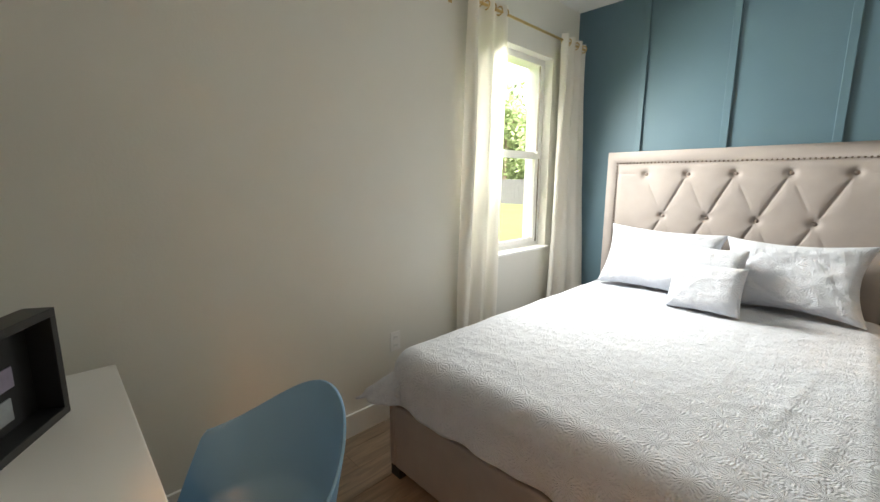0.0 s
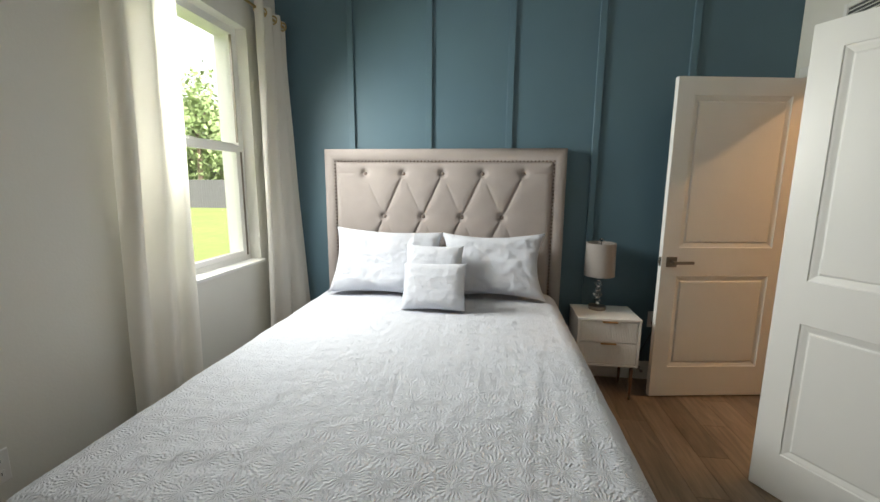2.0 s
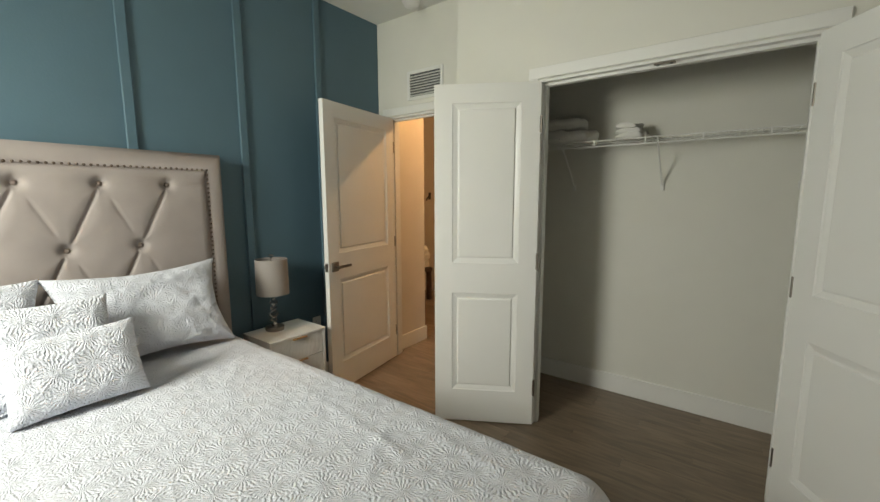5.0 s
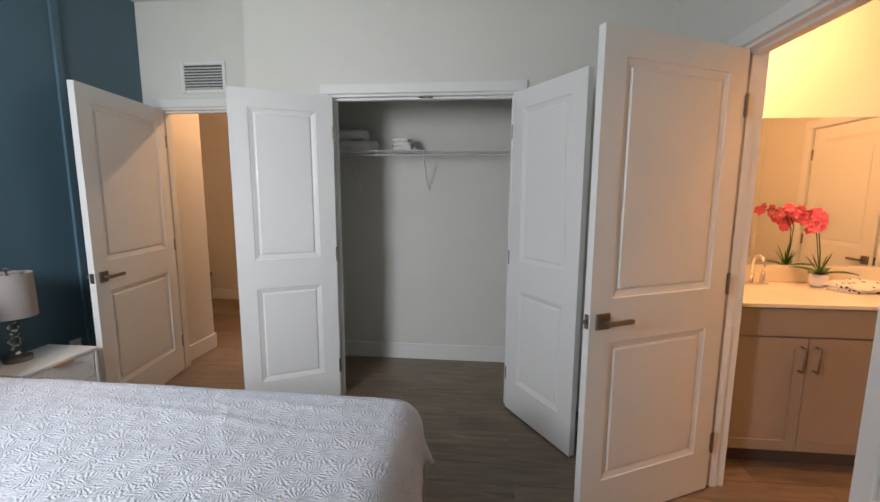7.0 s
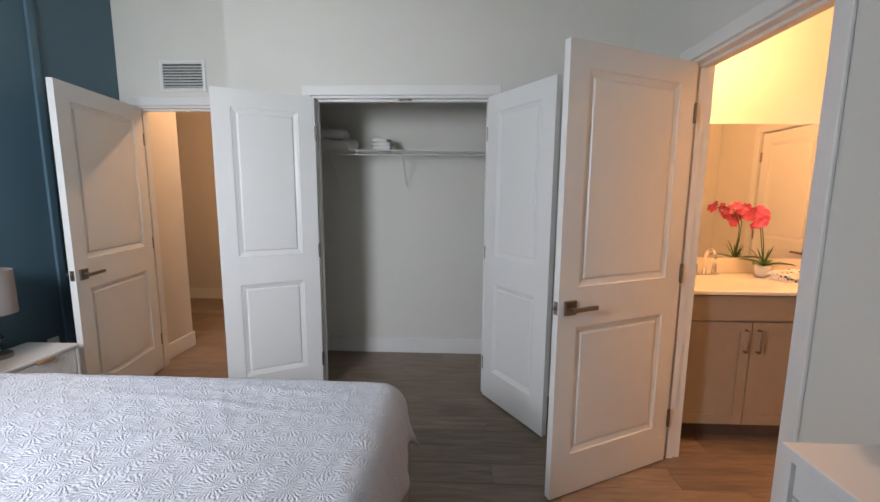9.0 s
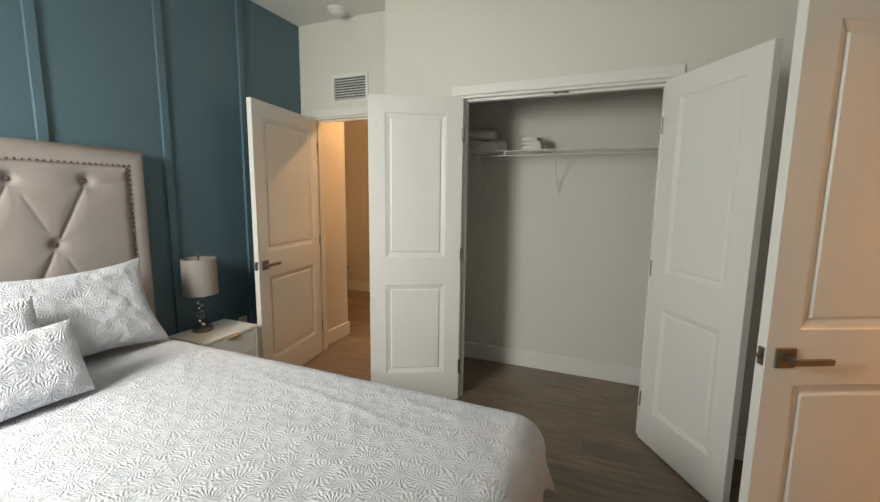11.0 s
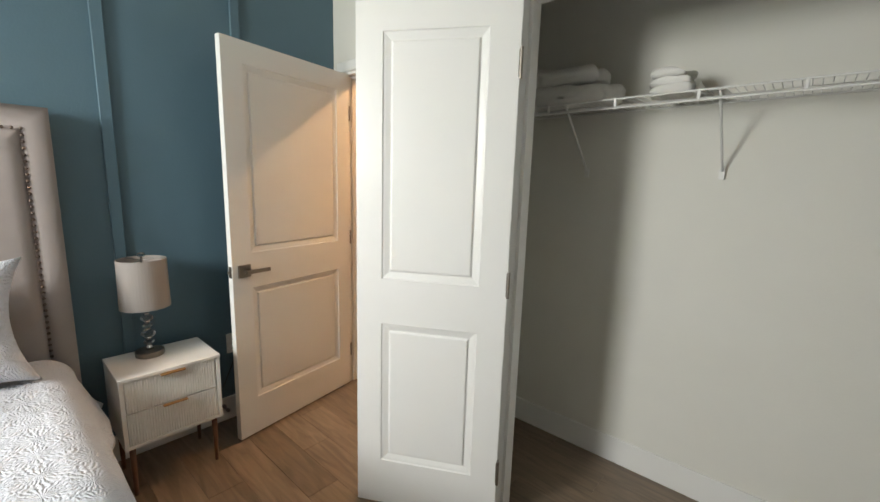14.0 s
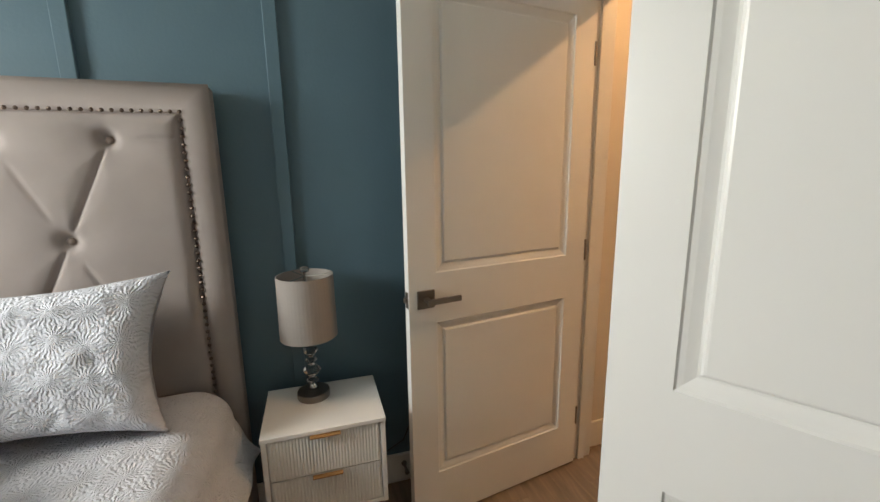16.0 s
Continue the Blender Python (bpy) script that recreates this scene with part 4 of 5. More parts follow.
def framed_door(parent, y0, y1, z0, z1, st, material, label, side):
    """A door of stiles, rails and a sunk panel. side "x": it faces -x in the plane x = 0; side "y": it faces +y in the plane y = 0."""
    d = new("door")
    d.parent = parent
    tagged(d, label=label)

    def bx(a0, b0, c0, a1, b1, c1):
        return (a0, b0, c0, a1, b1, c1) if side == "x" else (b0, -a1, c0, b1, -a0, c1)
    for n, p in (("stile", bx(0, y0, z0, 0.0195, y0 + st, z1)), ("stile", bx(0, y1 - st, z0, 0.0195, y1, z1)), ("rail", bx(0, y0 + st + 0.0003, z0, 0.0195, y1 - st - 0.0003, z0 + st)), ("rail", bx(0, y0 + st + 0.0003, z1 - st, 0.0195, y1 - st - 0.0003, z1)), ("panel", bx(0.009, y0 + st, z0 + st, 0.0185, y1 - st, z1 - st))):
        part(n, boxes(p), material, d)
    return d


# ---- dresser with its picture frame, and the chair ----
ds = thing("dresser", pose(0.785, SOUTH + 0.016, 0), "white dresser with slatted front under the television", "dresser")
dw, dd, dh = 0.53, 0.325, 0.84
part("top", rounded(boxes((-dw, 0, dh - 0.030, dw, dd, dh)), 0.003), M_WHITE, ds)
part("body", boxes((-dw + 0.006, 0, 0.10, -dw + 0.026, dd - 0.008, dh - 0.0305), (dw - 0.026, 0, 0.10, dw - 0.006, dd - 0.008, dh - 0.0305), (-dw + 0.0265, 0, 0.10, dw - 0.0265, dd - 0.03, 0.12), (-dw + 0.0265, 0, 0.12, dw - 0.0265, 0.01, dh - 0.0305)), M_WHITE, ds)
for x0, x1 in ((-dw + 0.034, -0.003), (0.003, dw - 0.034)):
    dr = new("door")
    dr.parent, dr.matrix_basis = ds, pose(0, dd - 0.012, 0)
    tagged(dr, label="white door with thin horizontal grooves")
    part("panel", boxes((x0 + 0.001, -0.020, 0.125, x1 - 0.001, -0.0125, dh - 0.038)), M_WHITE, dr)
    part("rail", rounded(boxes((x0, -0.012, dh - 0.112, x1, 0.0, dh - 0.038)), 0.001, 1), M_WHITE, dr)
    sl = None
    for i in range(22):
        m = pose(0, 0, dh - 0.143 - i * 0.0275)
        if sl is None:
            sl = part("slat", rounded(boxes((x0, -0.012, 0, x1, 0.0, 0.0235)), 0.0008, 1), M_WHITE, dr, m=m)
        else:
            o = new("slat", sl.data)
            o.parent, o.matrix_basis = dr, m
for x in (-0.48, 0.48):
    for y in (0.04, 0.28):
        part("leg", tube(bmesh.new(), [(x, y, 0), (x, y, 0.0995)], [0.012, 0.018], 12), M_WOOD, ds)

pf = thing("shadow_box_frame", pose(0.605, 0.470, 0.84, 0, 0, 150), "deep black shadow box picture frame standing on the dresser", "picture frame")
part("frame", rounded(boxes((-0.14, -0.065, 0, 0.14, 0.0, 0.02), (-0.14, -0.065, 0.255, 0.14, 0.0, 0.275), (-0.14, -0.065, 0.0205, -0.12, 0.0, 0.2545), (0.12, -0.065, 0.0205, 0.14, 0.0, 0.2545)), 0.001, 1), M_BLACK, pf)
part("backing", boxes((-0.1195, -0.010, 0.021, 0.1195, -0.002, 0.254)), M_BLACK, pf)
for i, (cx, cz, rr, col) in enumerate(((0.0, 0.19, 0.028, (0.55, 0.33, 0.03)), (0.03, 0.14, 0.030, (0.25, 0.22, 0.30)), (-0.02, 0.11, 0.028, (0.35, 0.05, 0.06)), (0.01, 0.07, 0.032, (0.30, 0.33, 0.35)))):
    part("picture_patch", boxes((cx - rr, -0.0125 - i * 0.0006, cz - rr * 0.8, cx + rr, -0.0105, cz + rr * 0.8)), mat("print_colour", col, 0.6, noise_amt=0.3, noise_scale=30), pf)

ch = thing("tub_chair", pose(0.835, 0.875, 0), "light blue moulded plastic tub chair at the dresser", "chair")


def shell(u, v):
    """u: round the back from arm to arm; v: from the seat's middle out and up."""
    a = -0.30 * math.pi + u * 1.60 * math.pi
    back = max(0.0, math.sin(a)) ** 2.2
    front = max(0.0, -math.sin(a))
    rim = 0.235 + 0.165 * back - 0.235 * min(1, front * 2.2)
    rx, ry = 0.285, 0.255
    k = v
    rad = min(1.0, k / 0.62) ** 0.8
    up = max(0.0, (k - 0.45) / 0.55) ** 1.25
    r = 0.80 * rad + 0.20 * up
    return (rx * r * math.cos(a), ry * r * math.sin(a) + 0.02 * back * up, 0.415 + 0.02 * k * k + rim * up)


sh = part("shell", grid_mesh(bmesh.new(), lambda u, v: shell(u, 0.02 + 0.98 * v), 72, 28), M_CHAIR, ch, smooth=True, fix=False)
sol = sh.modifiers.new("thickness", "SOLIDIFY")
sol.thickness, sol.offset = 0.008, 0
sol2 = sh.modifiers.new("round", "BEVEL")
sol2.width, sol2.segments = 0.003, 2
for x in (-1, 1):
    for y in (-1, 1):
        part("leg", tube(bmesh.new(), [(x * 0.23, y * 0.22, 0), (x * 0.09, y * 0.09, 0.40)], [0.011, 0.017], 14), M_WOOD, ch, "light wooden dowel leg", smooth=True)
part("brace", tube(tube(bmesh.new(), [(-0.17, -0.16, 0.18), (0.17, 0.16, 0.18)], 0.004, 8), [(-0.17, 0.16, 0.19), (0.17, -0.16, 0.19)], 0.004, 8), M_STEEL, ch, "thin crossed metal brace")

# ---- closet shelf ----
shf = thing("wire_shelf", pose(CLOSET_BACK, 0, 1.752), "white wire closet shelf on diagonal brackets", "shelf")
ya, yb = 0.712, 2.875
for x in (-0.006, -0.16, -0.305):
    part("rail", tube(bmesh.new(), [(x, ya, 0), (x, yb, 0)], 0.004, 8), M_WIRE, shf)
part("lip_rail", tube(bmesh.new(), [(-0.307, ya, -0.034), (-0.307, yb, -0.034)], 0.0045, 8), M_WIRE, shf)
wire = None
for i in range(86):
    y = ya + 0.01 + i * 0.025
    if wire is None:
        bm = tube(bmesh.new(), [(-0.006, 0, 0.005), (-0.306, 0, 0.005)], 0.0016, 4)
        wire = part("wire", bm, M_WIRE, shf, m=pose(0, y, 0))
    else:
        o = new("wire", wire.data)
        o.parent, o.matrix_basis = shf, pose(0, y, 0)
for i in range(8):
    y = ya + 0.10 + i * 0.29
    part("lip_post", rounded(boxes((-0.311, y - 0.005, -0.034, -0.303, y + 0.005, 0.004)), 0.001, 1), M_WIRE, shf)
for y in (1.236, 1.91, 2.477):
    bm = tube(bmesh.new(), [(-0.300, y, -0.004), (-0.012, y, -0.272)], 0.005, 8)
    box(bm, -0.014, y - 0.010, -0.305, -0.001, y + 0.010, -0.262)
    part("bracket", bm, M_WIRE, shf)
part("end_bracket", rounded(boxes((-0.32, 0.70, -0.05, -0.22, 0.712, 0.06)), 0.003, 1), M_WIRE, shf)


def folded(name, m, w, d, h, layers, label, seed, group="folded towels"):
    """A folded cloth of soft layers, open at its near edge."""
    ob = thing(name, m, label, "towel", group)
    rnd = random.Random(seed)
    lh = h / layers
    for i in range(layers):
        z0, dx, dy = i * lh, rnd.uniform(-0.010, 0.010), rnd.uniform(-0.010, 0.010)
        r = min(lh * 0.48, 0.03)

        def f(u, v):
            a = 2 * math.pi * u
            ca, sa = math.cos(a), math.sin(a)
            q = 1.0 / max(abs(ca) ** 7 + abs(sa) ** 7, 1e-6) ** (1 / 7)
            if v < 0.15 or v > 0.85:
                t = (v / 0.15 if v < 0.15 else (1 - v) / 0.15)
                inset, z = (1 - t), (0.0 if v < 0.15 else lh)
                wx, wy = (w / 2 - r) * t, (d / 2 - r) * t
            else:
                p = (v - 0.15) / 0.7 * math.pi - math.pi / 2
                wx, wy = w / 2 - r + r * math.cos(p), d / 2 - r + r * math.cos(p)
                z = lh / 2 * (1 + math.sin(p))
            pt = Vector((dx + wx * q * ca, dy + wy * q * sa, z0 + z))
            n1 = noise.noise(pt * 9 + Vector((seed, 0, 0))) * 0.030 + noise.noise(pt * 28 + Vector((0, seed, 0))) * 0.008
            pt.z += n1 if z > lh * 0.3 else 0.0
            pt.x += n1 * 0.8
            pt.y -= n1 * 0.8
            return pt
        part("fold", grid_mesh(bmesh.new(), f, 72, 20, True), M_TOWEL, ob, smooth=True)
    return ob


Z_SH = 1.752 + 0.0075
folded("towel_stack", pose(3.775, 2.505, Z_SH), 0.29, 0.40, 0.086, 1, "thick folded white towel on the wire shelf", 1)
folded("towel_stack", pose(3.765, 2.54, Z_SH + 0.088), 0.28, 0.34, 0.080, 1, "thick folded white towel on the other towels", 2)
folded("washcloth_stack", pose(3.72, 2.09, Z_SH), 0.16, 0.135, 0.095, 3, "small stack of folded white washcloths on the wire shelf", 4, "")
rb = thing("rumpled_cloth", pose(3.76, 2.0, Z_SH), "rumpled white cloth beside the washcloths", "cloth")
part("cloth", grid_mesh(bmesh.new(), lambda u, v: (0.07 * (1 - 0.75 * v) * math.cos(2 * math.pi * u) + 0.01 * math.sin(9 * u), 0.042 * (1 - 0.8 * v) * math.sin(2 * math.pi * u), 0.045 * v + 0.008 * math.sin(14 * u) * v), 30, 8, True), M_TOWEL, rb, smooth=True)

# ---- bathroom ----
van = thing("vanity", pose(2.65, 0, 0), "warm grey bathroom vanity with shaker doors and brushed handles", "vanity")
vy0, vy1, DG = -0.95, 0.25, -0.175
part("body", boxes((0.02, vy0, 0.10, 0.54, vy1, 0.879)), M_CAB, van)
part("toe_kick", boxes((0.07, vy0, 0.0, 0.53, vy1, 0.0995)), mat("dark_toe_kick", (0.09, 0.07, 0.06), 0.7), van)
part("false_front", rounded(boxes((0.0, vy0 + 0.03, 0.728, 0.0195, vy1 - 0.02, 0.870)), 0.002, 1), M_CAB, van)


def shaker(y0, y1, z0, z1, hy):
    d = framed_door(van, y0, y1, z0, z1, 0.055, M_CAB, "", "x")
    bm = tube(bmesh.new(), [(0.0, hy, z1 - 0.045), (-0.028, hy, z1 - 0.045), (-0.030, hy, z1 - 0.05), (-0.030, hy, z1 - 0.165), (-0.028, hy, z1 - 0.17), (0.0, hy, z1 - 0.17)], 0.0055, 8)
    part("handle", bm, M_STEEL, d, "brushed nickel bar handle", smooth=True)


shaker(DG + 0.002, 0.225, 0.11, 0.72, DG + 0.033)
shaker(-0.53, DG - 0.002, 0.11, 0.72, DG - 0.037)
shaker(-0.92, -0.534, 0.11, 0.72, -0.57)
ct = thing("countertop", pose(2.625, 0, 0.8795), "cream cultured-marble countertop with a low splash", "countertop")
part("slab", rounded(boxes((0.0, vy0, 0, 0.57, vy1 + 0.004, 0.022)), 0.004), M_COUNTER, ct)
part("backsplash", rounded(boxes((0.552, vy0, 0.0225, 0.573, vy1 + 0.004, 0.125)), 0.003), M_COUNTER, ct)
bm = bmesh.new()
grid_mesh(bm, lambda u, v: (0.27 + 0.17 * (0.25 + 0.75 * v) * math.cos(2 * math.pi * u), -0.20 + 0.24 * (0.25 + 0.75 * v) * math.sin(2 * math.pi * u), 0.0225 + 0.002 * v ** 6 + 0.0015 * math.sin(3.14 * v)), 40, 6, True)
part("basin_rim", bm, M_COUNTER, ct, smooth=True)

fc = thing("faucet", pose(3.09, -0.15, 0.902), "chrome two-handle faucet with a high arched spout", "faucet")
part("base_plate", rounded(boxes((-0.025, -0.085, 0, 0.025, 0.085, 0.012)), 0.004), M_CHROME, fc)
arc = [(0, 0, 0.012), (0, 0, 0.13)] + [(-0.05 + 0.05 * math.cos(a), 0, 0.13 + 0.05 * math.sin(a)) for a in [math.pi * k / 8 for k in range(1, 9)]] + [(-0.10, 0, 0.10)]
part("spout", tube(bmesh.new(), arc, 0.010, 12), M_CHROME, fc, smooth=True)
for y in (-0.06, 0.06):
    bm = bmesh.new()
    lathe(bm, [(0.017, 0.012), (0.015, 0.05), (0.011, 0.06), (0.013, 0.075), (0.0005, 0.08)], 16, 0, y)
    part("tap_handle", bm, M_CHROME, fc, smooth=True)

mir = thing("mirror", pose(3.2, 0, 0), "large frameless mirror above the vanity", "mirror")
part("glass", boxes((-0.006, vy0 + 0.02, 1.006, 0.0, vy1 - 0.001, 1.885)), M_MIRROR, mir)

M_POT = mat("white_ceramic", (0.78, 0.74, 0.70), 0.25)
M_ORCH = mat("pink_orchid", (0.74, 0.115, 0.20), 0.55, noise_amt=0.25, noise_scale=60)
M_ORCH2 = mat("deep_pink_orchid_lip", (0.45, 0.01, 0.10), 0.5)
M_GREEN = mat("orchid_leaf", (0.06, 0.13, 0.02), 0.4, noise_amt=0.2)
orc = thing("potted_orchid", pose(3.06, -0.50, 0.902), "pink artificial orchid in a small white pot", "potted plant")
bm = bmesh.new()
lathe(bm, [(0.0005, 0), (0.032, 0.0), (0.044, 0.02), (0.048, 0.05), (0.042, 0.075), (0.037, 0.075), (0.040, 0.05), (0.0005, 0.045)], 28)
part("pot", bm, M_POT, orc, smooth=True)
rnd = random.Random(5)


def blade(base, yaw, length, lean, width, droop):
    bm = bmesh.new()
    n = 10
    pv = []
    for i in range(n + 1):
        t = i / n
        r = length * t * math.sin(lean) + droop * t * t * 0.5 * length
        h = length * t * math.cos(lean) - droop * t * t * length * 0.6
        w = width * (math.sin(math.pi * min(1, 0.15 + 0.85 * t)) ** 0.7) / 2
        c = Vector((base[0] + r * math.cos(yaw), base[1] + r * math.sin(yaw), base[2] + h))
        side = Vector((-math.sin(yaw), math.cos(yaw), 0)) * w
        pv.append([bm.verts.new(c - side + Vector((0, 0, w * 0.4))), bm.verts.new(c), bm.verts.new(c + side + Vector((0, 0, w * 0.4)))])
    for a, b in zip(pv, pv[1:]):
        bm.faces.new((a[0], a[1], b[1], b[0]))
        bm.faces.new((a[1], a[2], b[2], b[1]))
    return bm


for k in range(4):
    part("leaf", blade((0, 0, 0.07), k * 1.6 + 0.6, 0.15, 1.1, 0.055, 0.5), M_GREEN, orc, smooth=True, fix=False)
for k in range(9):
    part("grass_leaf", blade((0, 0, 0.07), k * 0.75, rnd.uniform(0.09, 0.17), rnd.uniform(0.2, 0.6), 0.010, 0.1), M_GREEN, orc, smooth=True, fix=False)
stem_a = [(0.0, 0.0, 0.07), (0.005, -0.01, 0.20), (0.0, -0.015, 0.34), (-0.01, 0.02, 0.44), (-0.02, 0.09, 0.475), (-0.02, 0.15, 0.46)]
stem_b = [(0.0, 0.0, 0.07), (0.0, -0.02, 0.22), (0.0, -0.03, 0.36), (-0.01, -0.01, 0.43), (-0.01, 0.03, 0.40)]


def lean(p):
    """Bends a point of the spray towards the mirror, and down."""
    k = max(0.0, p[2] - 0.07)
    return (p[0] + 0.13 * k, p[1] + 0.13 * k, 0.07 + k * 0.93 if p[2] > 0.07 else p[2])


stem_a, stem_b = [lean(p) for p in stem_a], [lean(p) for p in stem_b]
for stp in (stem_a, stem_b):
    part("stem", tube(bmesh.new(), stp, 0.003, 6), M_GREEN, orc, smooth=True)
fl = None


def flower_mesh():
    bm = bmesh.new()
    for k in range(5):
        a = k * 2 * math.pi / 5 + math.pi / 2
        w = 0.017 if k in (1, 4) else 0.011
        c0 = bm.verts.new((0, 0, 0))
        ps = []
        for t, ww, dep in ((0.35, 0.8, -0.004), (0.7, 1.0, -0.006), (1.0, 0.45, -0.001)):
            cx, cz = 0.030 * t * math.cos(a), 0.030 * t * math.sin(a)
            sx, sz = -math.sin(a) * w * ww, math.cos(a) * w * ww
            ps.append([bm.verts.new((cx - sx, dep, cz - sz)), bm.verts.new((cx, dep + 0.003, cz)), bm.verts.new((cx + sx, dep, cz + sz))])
        bm.faces.new((c0, ps[0][0], ps[0][1]))
        bm.faces.new((c0, ps[0][1], ps[0][2]))
        for p, q in zip(ps, ps[1:]):
            bm.faces.new((p[0], p[1], q[1], q[0]))
            bm.faces.new((p[1], p[2], q[2], q[1]))
    return bm


places = [(-0.02, 0.15, 0.46), (-0.03, 0.12, 0.485), (-0.02, 0.09, 0.45), (-0.03, 0.065, 0.475), (-0.02, 0.045, 0.43), (-0.03, 0.02, 0.455), (-0.02, 0.03, 0.395), (-0.03, 0.06, 0.41), (-0.02, -0.03, 0.46), (-0.03, -0.055, 0.44), (-0.02, -0.02, 0.425), (-0.03, -0.05, 0.40), (-0.02, -0.01, 0.385), (-0.03, 0.0, 0.36), (-0.02, -0.035, 0.37), (0.0, 0.01, 0.35)]
for p in [lean(q) for q in places]:
    m = pose(p[0], p[1] + 0.015, p[2], rnd.uniform(-25, 25), rnd.uniform(-40, 40), -90 + rnd.uniform(-45, 45))
    if fl is None:
        fl = part("flower", flower_mesh(), M_ORCH, orc, "pink orchid bloom", m=m, fix=False)
    else:
        o = new("flower", fl.data)
        o.parent, o.matrix_basis = orc, m

tw = folded("hand_towel", pose(2.97, -0.63, 0.902), 0.16, 0.26, 0.045, 2, "folded white hand towel with dark speckled print on the counter", 9, "")
M_PRINT = mat("printed_towel", (0.75, 0.72, 0.68), 0.9, bump=0.6, bump_scale=300)
ntp = M_PRINT.node_tree
vp = ntp.nodes.new("ShaderNodeTexVoronoi")
vp.inputs["Scale"].default_value = 28
cr = ntp.nodes.new("ShaderNodeValToRGB")
cr.color_ramp.interpolation = "CONSTANT"
cr.color_ramp.elements[0].color = (0.03, 0.05, 0.10, 1)
cr.color_ramp.elements[1].position, cr.color_ramp.elements[1].color = 0.26, (0.75, 0.72, 0.68, 1)
ntp.links.new(ntp.nodes["Texture Coordinate"].outputs["Object"], vp.inputs["Vector"])
ntp.links.new(vp.outputs["Distance"], cr.inputs[0])
ntp.links.new(cr.outputs[0], ntp.nodes["Principled BSDF"].inputs["Base Color"])
for o in tw.children:
    o.data.materials[0] = M_PRINT
tr_ = thing("towel_ring", pose(2.86, SOUTH - W, 1.36), "dark metal towel bar on the bathroom wall", "towel bar")
part("post", tube(bmesh.new(), [(0, 0, 0), (0, -0.05, 0)], 0.012, 12), M_BLACK, tr_)
part("bar", tube(bmesh.new(), [(-0.02, -0.05, 0), (0.25, -0.05, 0)], 0.006, 10), M_BLACK, tr_)
part("post", tube(bmesh.new(), [(0.24, 0, 0), (0.24, -0.05, 0)], 0.012, 12), M_BLACK, tr_)
panel_door("bathroom_closet_door", 0.75, 2.03, leaf_pose(1.655, -1.625, 2.405, -1.60), "white two-panel door in the bathroom, nearly closed", handle=1, lever=1)
trim("door_casing", (1.56, -1.6, 0, 1.636, -1.585, 2.054), (2.424, -1.6, 0, 2.50, -1.585, 2.054), (1.56, -1.6, 2.054, 2.50, -1.585, 2.13), label="white moulded bathroom closet door casing", r=0.004)
# unseen wall, added to close off the gap behind that door
wall("wall_behind_bathroom", M_BATH, (1.5, -2.0, -0.1, 2.6, -1.9, TOP), label="added warm white wall, hidden behind the bathroom closet door")

# ---- hall beyond the entry door ----
bn = thing("bench", pose(5.125, 5.32, 0), "narrow dark wooden bench in the hall", "bench")
part("seat", rounded(boxes((-0.125, -0.5, 0.40, 0.125, 0.5, 0.45)), 0.004, 1), mat("dark_wood", (0.035, 0.02, 0.015), 0.4), bn)
for x in (-0.095, 0.095):
    for y in (-0.46, 0.46):
        part("leg", rounded(boxes((x - 0.025, y - 0.03, 0, x + 0.025, y + 0.03, 0.3995)), 0.003, 1), bpy.data.materials["dark_wood"], bn)
folded("blanket", pose(5.125, 5.16, 0.4505), 0.24, 0.62, 0.30, 3, "folded cream blanket on the dark bench", 11, "")
hk = thing("wall_hook", pose(5.66, 5.18, 1.41), "black metal hook on the far hall wall", "hook")
part("plate", rounded(boxes((-0.01, -0.02, -0.05, 0, 0.02, 0.05)), 0.002, 1), M_BLACK, hk)
part("arm", tube(bmesh.new(), [(-0.01, 0, 0), (-0.10, -0.03, -0.03), (-0.16, -0.06, -0.06)], 0.010, 8), M_BLACK, hk, smooth=True)

# ---- outdoors ----
fn = thing("garden_fence", pose(-22, 25.75, -0.3), "grey board fence at the end of the lawn", "fence")
part("rail", boxes((-30, 0.02, 0.3, 24, 0.06, 0.4), (-30, 0.02, 1.4, 24, 0.06, 1.5)), M_FENCE, fn)
bd = None
for i in range(150):
    x = -14 + i * 0.165
    if bd is None:
        bd = part("board", boxes((0, -0.012, 0, 0.155, 0.012, 1.82)), M_FENCE, fn, m=pose(x, 0, 0))
    else:
        o = new("board", bd.data)
        o.parent, o.matrix_basis = fn, pose(x, 0.004 * (i % 2), 0)
part("far_boards", boxes((-30, -0.01, 0, -14, 0.01, 1.82), (10.8, -0.01, 0, 24, 0.01, 1.82)), M_FENCE, fn, kind="stuff")


